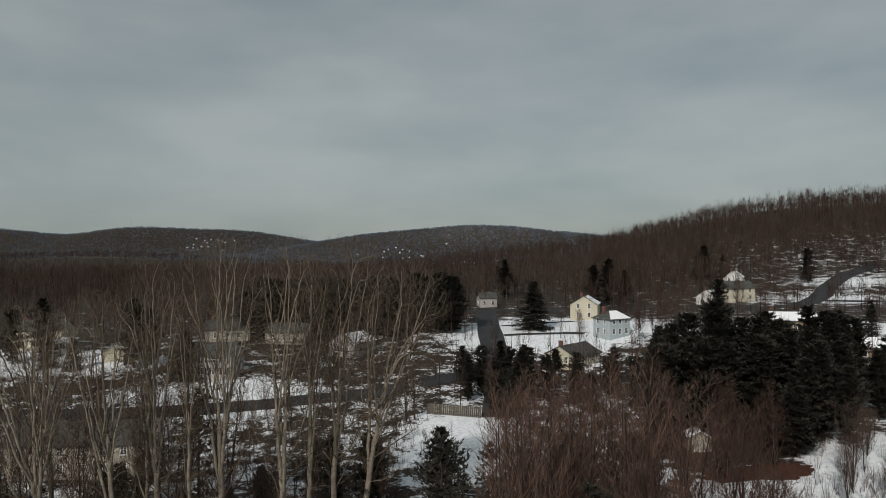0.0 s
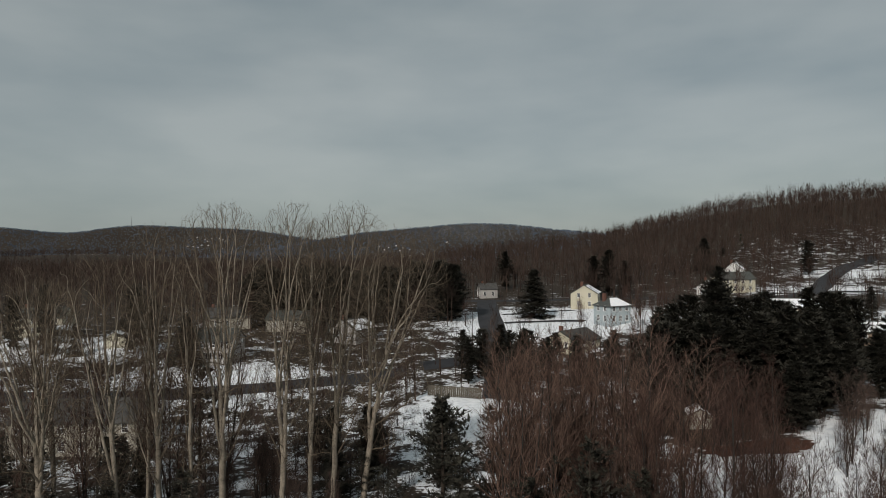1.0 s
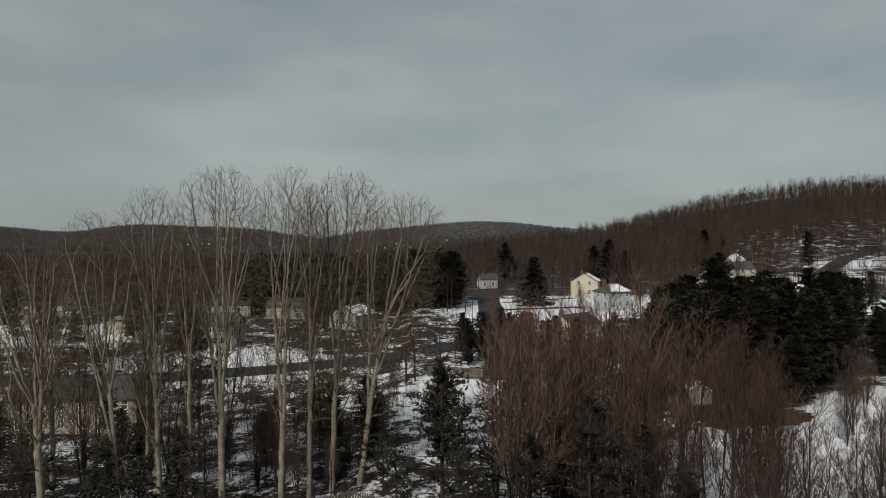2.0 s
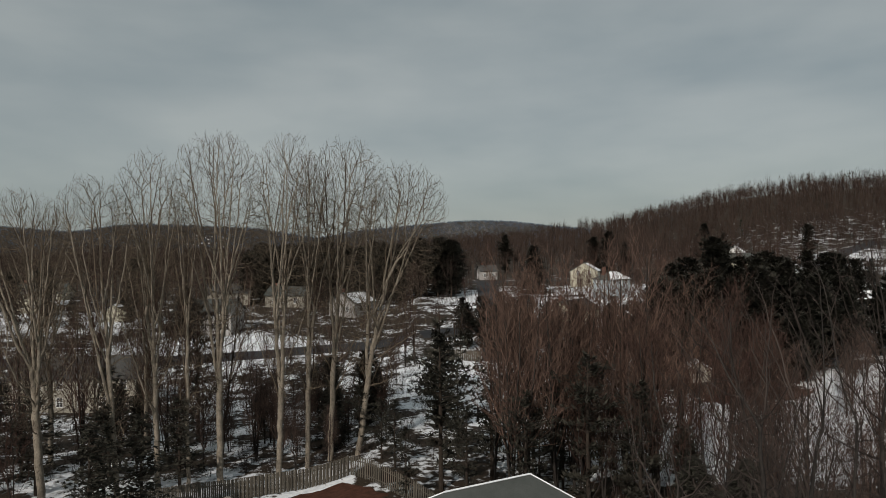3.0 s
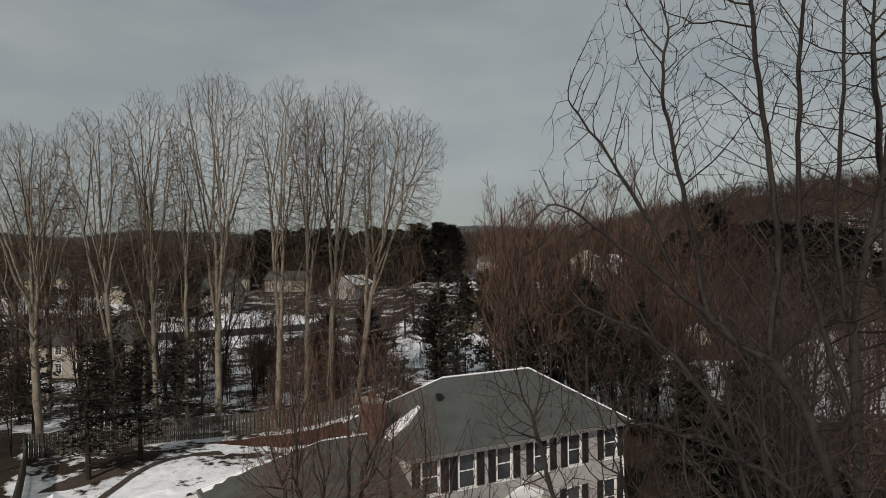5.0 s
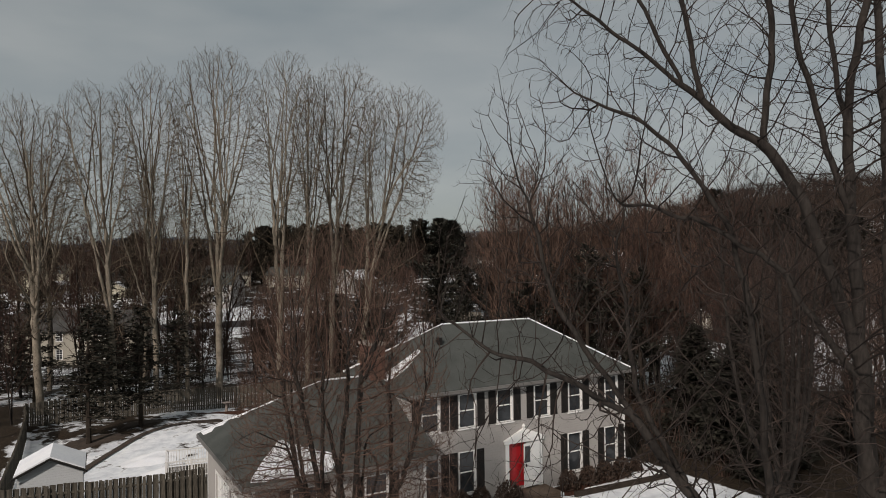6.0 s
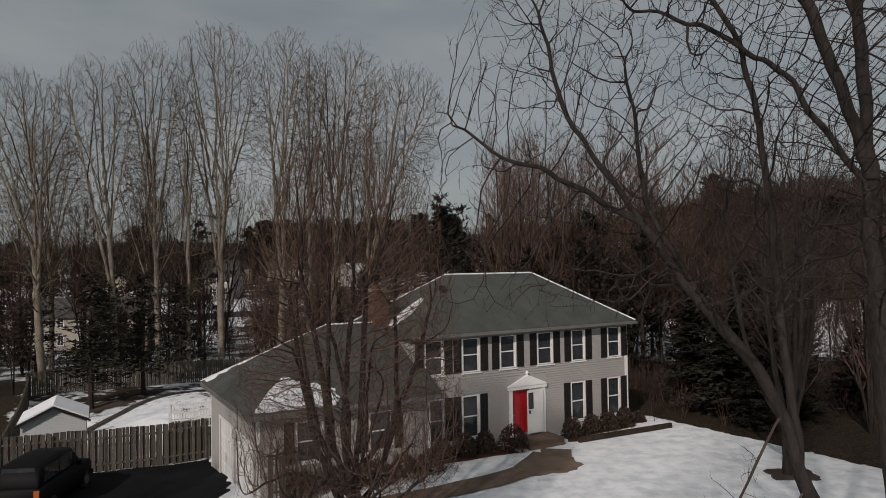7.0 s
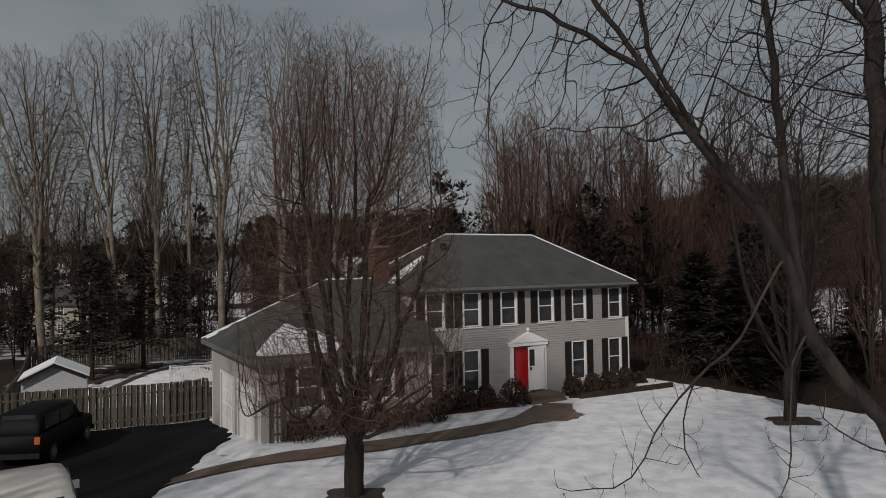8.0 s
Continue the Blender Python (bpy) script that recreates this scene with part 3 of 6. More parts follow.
    part("handle", Geo().box(-0.9, -0.86, -0.09, -0.03, 0.95, 1.1), M_SHUTTER, s)
    e = Geo().box(4.86, 5.04, -0.06, -0.002, 0.25, 2.46).box(6.78, 6.98, -0.06, -0.002, 0.25, 2.46).box(6.03, 6.78, -0.03, -0.002, 0.3, 2.44)
    e.box(4.78, 7.04, -0.12, -0.002, 2.46, 2.62)
    part("door_surround", e, M_WHITE_PAINT, h, "white pilastered door surround")
    p = Geo().slab([(4.72, -0.16, 2.62), (7.1, -0.16, 2.62), (5.9, -0.16, 3.12)], (0, 0.155, 0))
    part("pediment", p, M_WHITE_PAINT, h, "white triangular pediment")
    part("finial", Geo().tube([(5.88, -0.08, 3.1), (5.88, -0.08, 3.22), (5.88, -0.08, 3.32)], [0.05, 0.09, 0.02], 8, True), M_TRIM, h)
    part("stoop", Geo().box(4.6, 7.1, -1.25, -0.03, -0.3, 0.26).box(4.9, 6.9, -1.6, -1.25, -0.3, 0.10), M_PATH, h, "brown paved stoop with two steps")
    # chimney on the left wall, above the garage roof
    c = part("chimney", Geo().box(-0.75, -0.02, 2.75, 4.05, 1.0, 7.2), M_BRICK, h, "red brick chimney")
    part("cap", Geo().box(-0.82, 0.05, 2.68, 4.12, 7.2, 7.32), M_MORTAR, c)
    part("flue", Geo().tube([(-0.4, 3.4, 7.3), (-0.4, 3.4, 7.6)], [0.16, 0.15], 10, True), M_BRICK, c)
    k = Geo()
    for row in range(38):
        z = 4.4 + row * 0.0735
        off = 0.11 * (row % 2)
        for i in range(4):
            x = -0.75 + off + i * 0.215
            k.box(max(x, -0.745), min(x + 0.205, -0.025), 2.738, 2.75, z, z + 0.062)
        for i in range(7):
            y = 2.75 + off + i * 0.215
            k.box(-0.762, -0.75, max(y, 2.755), min(y + 0.205, 4.045), z, z + 0.062)
    tagged(part("brickwork", k, M_BRICK, c), kind="stuff")
    return h


build_house()


def build_garage():
    g0 = thing("garage_wing", "single-storey beige garage wing with low hip roof and two white doors", "garage", HOUSE)
    x0, x1, y0, y1, ze, zr = -7.23, -0.005, -1.15, 7.29, 2.98, 5.79
    wins = [(-5.72, -4.72), (-2.72, -1.75)]
    g = wall_with_holes(Geo(), x0, x1, -1.2, ze - 0.05, y0, y0 + 0.2, [(a, b, 1.05, 2.5) for a, b in wins])
    part("front_wall", g, M_SIDING, g0, "beige lapped siding")
    tagged(part("siding", laps(x0 + 0.12, x1 - 0.12, -1.0, ze - 0.12, y0, [(a, b, 1.05, 2.5) for a, b in wins]), M_SIDING, g0), kind="stuff")
    part("back_wall", Geo().box(x0, x1, y1 - 0.2, y1, -1.6, ze - 0.05), M_SIDING, g0)
    left = Geo()
    doors = [(-0.55, 2.05), (2.75, 5.35)]
    zs = (-0.62, 1.72)
    ys = [y0 + 0.2, doors[0][0], doors[0][1], doors[1][0], doors[1][1], y1 - 0.2]
    for i in range(5):
        za = zs[1] if i in (1, 3) else -1.6
        left.box(x0, x0 + 0.2, ys[i], ys[i + 1], za, ze - 0.05)
    part("door_wall", left, M_SIDING, g0)
    gaps = [(-5.47, -2.63, -2.0, zs[1] + 0.1), (-2.17, 0.67, -2.0, zs[1] + 0.1)]
    tagged(part("siding", laps(-y1 + 0.14, -y0 - 0.02, -1.2, ze - 0.12, 0, gaps), M_SIDING, g0, at=pose(x0, 0, 0, 0, 0, -90)), kind="stuff")
    for a, b in doors:
        d = part("garage_door", Geo().box(x0 + 0.06, x0 + 0.10, a, b, -1.2, zs[1]), M_WHITE_PAINT, g0, "white panelled garage door")
        for r in range(4):
            q = Geo()
            for c in range(4):
                ya = a + 0.08 + c * (b - a - 0.08) / 4
                q.box(x0 + 0.045, x0 + 0.06, ya, ya + (b - a) / 4 - 0.1, zs[1] - 0.08 - r * 0.6 - 0.44, zs[1] - 0.08 - r * 0.6)
            part("panel", q, M_WHITE_PAINT, d)
        part("jamb", Geo().box(x0 - 0.02, x0 - 0.003, a - 0.12, a, -1.2, zs[1] + 0.12).box(x0 - 0.02, x0 - 0.003, b, b + 0.12, -1.2, zs[1] + 0.12).box(x0 - 0.02, x0 - 0.003, a, b, zs[1], zs[1] + 0.12), M_TRIM, d)
    for x, y in ((x0 - 0.02, y0 - 0.02), (x1 - 0.10, y0 - 0.02)):
        part("corner_board", Geo().box(x, x + 0.13, y, y + 0.017, -0.5, ze - 0.12), M_TRIM, g0, "white corner board")
    part("corner_board", Geo().box(x0 - 0.02, x0 - 0.003, y1 - 0.13, y1, -1.2, ze - 0.12), M_TRIM, g0)
    for a, b in wins:
        double_hung(g0, a, b, 1.05, 2.5, y0)
    r, (rl, rr, m) = hip_roof(x0, x1, y0, y1, ze + 0.06, zr, 0.4, True, False)
    roof = part("roof", r, M_SHINGLE, g0, "grey-green asphalt shingle roof")
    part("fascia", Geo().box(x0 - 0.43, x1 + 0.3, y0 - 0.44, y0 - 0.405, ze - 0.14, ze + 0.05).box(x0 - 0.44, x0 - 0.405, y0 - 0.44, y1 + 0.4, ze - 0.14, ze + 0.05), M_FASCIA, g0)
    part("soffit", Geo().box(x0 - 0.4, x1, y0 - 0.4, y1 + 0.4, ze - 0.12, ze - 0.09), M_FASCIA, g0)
    part("ridge_snow", Geo().tube([(rl, m, zr), (rr - 0.5, m, zr)], [0.05, 0.05], 6, True), M_SNOW, roof, "line of snow on the ridge")
    part("hip_snow", Geo().tube([(rl, m, zr), (x0 - 0.4, y1 + 0.4, ze + 0.1)], [0.03, 0.03], 6, True), M_SNOW, roof, "line of snow on the hip")
    sl = (zr - ze - 0.06) / ((y1 - y0) / 2 + 0.4)
    zf = lambda y: ze + 0.06 + sl * (y - y0 + 0.4)
    pts = [(-7.35, -1.4), (-6.8, -1.46), (-6.36, -1.42), (-5.8, -1.47), (-5.28, -1.43), (-4.8, -1.5), (-4.27, -1.48), (-4.0, -1.2), (-4.12, -1.0), (-4.0, -0.8), (-4.3, -0.62), (-4.45, -0.66), (-4.7, -0.36), (-5.0, -0.4), (-5.15, -0.12), (-5.4, -0.2), (-5.7, 0.12),
           (-5.86, 0.14), (-6.2, -0.2), (-6.6, -0.55), (-7.0, -1.0)]
    part("snow_patch", Geo().slab([(x, y, zf(y) + 0.09) for x, y in pts], (0, 0, -0.1)), M_SNOW, roof, "bank of old snow on the lower roof")
    zl = lambda x: ze + 0.06 + sl * (x - x0 + 0.4)
    for pts in ([(-7.5, 7.45), (-7.5, 6.9), (-7.15, 6.55), (-6.95, 6.8), (-6.7, 6.35), (-6.5, 6.45)], [(-6.3, 6.3), (-6.1, 5.95), (-5.7, 5.65), (-5.6, 5.62)], [(-5.3, 5.3), (-5.0, 4.95), (-4.7, 4.72)]):
        part("snow_patch", Geo().slab([(x, y, zl(x) + 0.035) for x, y in pts], (0, 0, -0.05)), M_SNOW, roof, "strip of snow on the side slope")


build_garage()


# ---- neighbouring houses ----
def neighbour(name, label, x, y, rot, w, d, he, hr, wall, roof, hip=False, windows=(), snow=False, storeys=2, shutters=False, sink=0.6):
    """A gabled or hipped house with siding, windows and roof. windows: positions along the front."""
    z = land(x, y)
    h = thing(name, label, "house", pose(x, y, z, 0, 0, rot))
    a, b = -w / 2, w / 2
    rows = [(0.9, 2.2), (3.5, 4.8)][:storeys]
    holes = [(c - 0.45, c + 0.45, z0, z1) for c in windows for z0, z1 in rows]
    g = wall_with_holes(Geo(), a, b, -sink, he, -d / 2, -d / 2 + 0.2, holes)
    part("front_wall", g, wall, h)
    for side in (a, b):
        s = Geo()
        x0, x1 = (side, side + 0.2) if side < 0 else (side - 0.2, side)
        if hip:
            s.box(x0, x1, -d / 2 + 0.2, d / 2 - 0.2, -sink, he)
        else:
            s.slab([(x1, -d / 2 + 0.2, -sink), (x1, d / 2 - 0.2, -sink), (x1, d / 2 - 0.2, he), (x1, 0, hr - 0.15), (x1, -d / 2 + 0.2, he)], (x0 - x1, 0, 0))
        part("side_wall", s, wall, h)
        if d > 6:
            for yy in (-d / 5, d / 5):
                for z0, z1 in rows:
                    m = pose(side, yy, 0, 0, 0, 90 if side > 0 else -90)
                    double_hung(h, -0.42, 0.42, z0, z1, -0.16, False, m, 2)
    part("back_wall", Geo().box(a, b, d / 2 - 0.2, d / 2, -sink, he), wall, h)
    if hip:
        r, _ = hip_roof(a, b, -d / 2, d / 2, he, hr, 0.4)
    else:
        r = Geo()
        for s in (-1, 1):
            q = [(a - 0.3, s * (d / 2 + 0.4), he - 0.05), (b + 0.3, s * (d / 2 + 0.4), he - 0.05), (b + 0.3, 0, hr), (a - 0.3, 0, hr)]
            r.slab(q if s < 0 else q[::-1], (0, 0, -0.15))
    rf = part("roof", r, roof, h)
    if snow:
        q = Geo()
        k = (hr - he) / (d / 2 + 0.4)
        ya, yb = -d / 2 - 0.3, -0.5
        zz = lambda v: he + k * (v + d / 2 + 0.4) + 0.05
        i0, i1 = (a + 0.5, b - 0.5) if not hip else (a + d / 3, b - d / 3)
        q.slab([(a - 0.1, ya, zz(ya)), (b + 0.1, ya, zz(ya)), (i1, yb, zz(yb)), (i0, yb, zz(yb))], (0, 0, -0.08))
        part("snow_cover", q, M_SNOW, rf, "snow lying on the roof slope")
    for c in windows:
        for z0, z1 in rows:
            double_hung(h, c - 0.45, c + 0.45, z0, z1, -d / 2, shutters, Matrix(), 2)
    part("chimney", Geo().box(a + 1.2, a + 1.9, 0.4, 1.2, he - 0.5, hr + 0.9), M_BRICK, h)
    return h


neighbour("house", "tan two-storey house with dark gable roof behind bare trees", -54.5, 103, 4, 18.5, 9, 5.0, 7.6, M_SIDING_TAN, M_SHINGLE_DARK, windows=(-7.5, -4.5, -1.5, 1.5, 4.5, 7.5), sink=2.5)
neighbour("house", "grey-beige colonial house with shutters on a snowy rise", -53, 154, -4, 13, 8, 4.9, 7.4, M_SIDING, M_SHINGLE, windows=(-5, -2.5, 0, 2.5, 5), shutters=True)
neighbour("house", "cream two-storey house with grey gable roof and white porch", -106.5, 181, 6, 12.5, 8, 4.8, 7.2, M_SIDING_CREAM, M_SHINGLE, windows=(-4, -1, 2, 4.5))
neighbour("house", "small grey gabled house among bare trees", -23, 172, 62, 9, 8, 3.0, 5.6, M_SIDING, M_SHINGLE, windows=(-2, 2), storeys=1, snow=True)
neighbour("house", "pale one-storey house at the end of the street", 16.5, 258, 8, 6.5, 7, 3.4, 5.4, M_SIDING, M_SHINGLE_DARK, windows=(-1.6, 1.6), storeys=1)
neighbour("house", "cream gabled house with snow on its roof", 44.5, 213, 72, 9, 8.2, 4.6, 7.3, M_SIDING_CREAM, M_SHINGLE, windows=(-2.5, 1), snow=True)
neighbour("house", "pale blue two-storey house with snowy hip roof", 43.8, 177, 28, 6.8, 6.4, 4.7, 6.9, M_SIDING_BLUE, M_SHINGLE, True, windows=(-2.1, 0, 2.1), snow=True)
neighbour("house", "yellow gabled house with dark roof behind pines", 29.7, 156, 46, 10.5, 8, 2.4, 4.6, M_SIDING_CREAM, M_SHINGLE_DARK, windows=(-2, 2), storeys=1)
neighbour("house", "white gabled house under the wooded hill", 125, 292, 60, 8, 7.5, 4.8, 8, M_SIDING_WHITE, M_SHINGLE, windows=(-2, 2), snow=True)
neighbour("house", "yellow-green colonial house on the slope", 110, 258, 8, 13, 8, 4.9, 7.6, M_SIDING_CREAM, M_SHINGLE, windows=(-4.5, -1.5, 1.5, 4.5))
neighbour("house", "small gabled house with snowy roof on the slope", 98, 250, 50, 8, 7, 3.0, 5.5, M_SIDING_WHITE, M_SHINGLE, windows=(-1.5, 1.5), storeys=1, snow=True)
neighbour("house", "low brown house with a snow-covered roof", 90, 176, -12, 12, 8, 3.0, 5.2, M_SIDING_BROWN, M_SHINGLE, windows=(-3, 0, 3), storeys=1, snow=True)
neighbour("house", "low brick house with snow-covered roofs", 92.5, 150, -25, 13, 8, 2.9, 5.0, M_SIDING_BROWN, M_SHINGLE, True, windows=(-3, 0, 3), storeys=1, snow=True)
neighbour("house", "brown house half hidden behind bare trees", -60, 190, 10, 12, 8, 3.2, 5.6, M_SIDING_TAN, M_SHINGLE_DARK, windows=(-3, 0, 3), storeys=1)
neighbour("house", "tan house half hidden behind bare trees", -42, 186, -8, 11, 8, 3.0, 5.2, M_SIDING_TAN, M_SHINGLE, windows=(-3, 0, 3), storeys=1)

porch_at = pose(-99.3, 176, land(-99.3, 176), 0, 0, 6)
porch = thing("sun_porch", "white glazed porch with a snowy roof beside the cream house", "porch", porch_at)
for i in range(6):
    part("post", Geo().box(-4 + i * 1.5, -3.85 + i * 1.5, -2, -1.85, -0.3, 2.5), M_TRIM, porch)
part("knee_wall", Geo().box(-4, 3.65, -1.98, -1.88, -0.3, 0.8), M_SIDING_WHITE, porch)
part("back_wall", Geo().box(-4, 3.65, 1.6, 1.8, -0.3, 2.6), M_SHUTTER, porch)
part("roof", Geo().slab([(-4.3, -2.4, 2.5), (4.0, -2.4, 2.5), (4.0, 2.0, 3.3), (-4.3, 2.0, 3.3)], (0, 0, -0.15)), M_SNOW, porch, "snow-covered porch roof")

# ---- bare trees ----
def unit(x, y, z):
    d = math.sqrt(x * x + y * y + z * z) or 1.0
    return x / d, y / d, z / d


def limb(rng, trunk, crown, p, d, length, r, level, st, path=None):
    """One stem with its side branches. st: levels, side counts per level, angle, ratio, lift, wander, twig width."""
    last = st["levels"]
    segs = max(2, min(9, int(length / st["seg"][min(level, len(st["seg"]) - 1)]) + 1))
    pts, rad, dirs = [p], [r], [d]
    step = length / segs
    tip = r * (st.get("tip", 0.3) if level < last else 0.25)
    if path:
        segs = 4 * (len(path) - 1)
        step = length / segs
        for i in range(segs):
            k, t = divmod(i + 1, 4)
            k, t = (k, t / 4) if k < len(path) - 1 else (k - 1, 1.0)
            a, b, c, e = path[max(k - 1, 0)], path[k], path[k + 1], path[min(k + 2, len(path) - 1)]
            q = tuple(0.5 * (2 * n + (o - m) * t + (2 * m - 5 * n + 4 * o - s) * t * t + (3 * n - m - 3 * o + s) * t ** 3) + rng.gauss(0, 0.03) for m, n, o, s in zip(a, b, c, e))
            d = unit(*(u - v for u, v in zip(q, p)))
            p = q
            pts.append(p)
            rad.append(max(r + (tip - r) * (i + 1) / segs, st["min"]))
            dirs.append(d)
    for i in range(0 if path else segs):
        w = st["wander"] * (0.5 + 0.4 * level)
        d = unit(d[0] + rng.gauss(0, w), d[1] + rng.gauss(0, w), d[2] + rng.gauss(0, w) + st["lift"] * step * (0.4 if level == 0 else 1))
        p = (p[0] + d[0] * step, p[1] + d[1] * step, p[2] + d[2] * step)
        pts.append(p)
        rad.append(max(r + (tip - r) * (i + 1) / segs, st["min"]))
        dirs.append(d)
    sides = 8 if r > 0.12 else 5 if r > 0.05 else 4 if r > 0.02 else 3
    (trunk if level == 0 else crown).tube(pts, rad, sides)
    if level >= last:
        for k in range(st["twigs"]):
            t = rng.uniform(0.15, 1.0) * segs
            i = min(int(t), segs - 1)
            q = tuple(a + (b - a) * (t - i) for a, b in zip(pts[i], pts[i + 1]))
            e = dirs[i]
            s = st["twig"] * rng.uniform(0.5, 1.2)
            w = st.get("spread", 0.6)
            n = unit(e[0] + rng.gauss(0, w), e[1] + rng.gauss(0, w), e[2] + rng.gauss(0, w) + st["lift"])
            crown.sliver(q, (q[0] + n[0] * s, q[1] + n[1] * s, q[2] + n[2] * s), st["width"], rng)
        return
    count = st["sides"][min(level, len(st["sides"]) - 1)]
    start = st["start"] if level == 0 else 0.2
    turn = rng.uniform(0, 6.28)
    for k in range(count):
        t = (start + (1 - start) * (k + rng.uniform(0.1, 0.9)) / count)
        i = min(int(t * segs), segs - 1)
        f = t * segs - i
        q = tuple(a + (b - a) * f for a, b in zip(pts[i], pts[i + 1]))
        turn += 2.4 + rng.gauss(0, 0.4)
        e = dirs[i]
        ang = radians(st["angle"][min(level, len(st["angle"]) - 1)] * rng.uniform(0.7, 1.25))
        ax = unit(-e[1], e[0], 0.001) if abs(e[2]) < 0.95 else (1.0, 0.0, 0.0)
        bx = (e[1] * ax[2] - e[2] * ax[1], e[2] * ax[0] - e[0] * ax[2], e[0] * ax[1] - e[1] * ax[0])
        ca, sa, ct, stn = math.cos(ang), math.sin(ang), math.cos(turn), math.sin(turn)
        n = unit(*(e[j] * ca + (ax[j] * ct + bx[j] * stn) * sa for j in range(3)))
        ln = length * st["ratio"][min(level, len(st["ratio"]) - 1)] * (1.15 - (st.get("taper", 0.75) if level == 0 else 0.7) * t) * rng.uniform(0.75, 1.25)
        rr = max((rad[i] + (rad[i + 1] - rad[i]) * f) * rng.uniform(*st.get("thick", (0.45, 0.7))), st["min"])
        limb(rng, trunk, crown, q, n, ln, rr, level + 1, st)


THICKET = dict(levels=2, sides=(14, 8), angle=(34, 36), ratio=(0.40, 0.45), lift=0.16, wander=0.07, seg=(2.0, 1.2, 0.8), start=0.22, twigs=7, twig=0.9, width=0.013, min=0.012)
YARD = dict(levels=3, sides=(8, 8, 6), angle=(30, 32, 34), ratio=(0.44, 0.5, 0.45), lift=0.14, wander=0.06, seg=(0.9, 0.7, 0.5), start=0.38, twigs=5, twig=0.5, width=0.006, min=0.005, tip=0.12, taper=0.55)


def bare_tree(name, label, x, y, stems, st, seed, bark, twig, group="", rot=0.0, sink=0.15):
    """stems: (lean x, lean y, length, radius, start height) for each leader."""
    rng = random.Random(seed)
    t = thing(name, label, "tree", pose(x, y, land(x, y) - sink, 0, 0, rot), group)
    trunk, crown = Geo(), Geo()
    for lx, ly, length, r, z0 in stems:
        limb(rng, trunk, crown, (lx * z0, ly * z0, z0), unit(lx, ly, 1.0), length, r, 0, st)
    part("trunk", trunk, bark, t, smooth=True)
    part("crown", crown, twig, t, "bare leafless branches")
    return t


def crown_points(rng, count, base, top, profile, lean=(0.0, 0.0), squash=1.0, hollow=0.0):
    """Points that a crown fills. profile: (share of the height, radius) pairs from its base to its top."""
    fs, rs = [p[0] for p in profile], [p[1] for p in profile]
    most, out = max(rs), []
    while len(out) < count:
        f = rng.random()
        r = float(np.interp(f, fs, rs))
        if rng.random() * most * most > r * r + 0.04 * most * most:
            continue
        a, q = rng.uniform(0, 2 * math.pi), r * math.sqrt(hollow + (1 - hollow) * rng.random())
        z = base + (top - base) * f
        out.append((lean[0] * z + math.cos(a) * q, lean[1] * z + math.sin(a) * q * squash, z))
    return np.array(out)


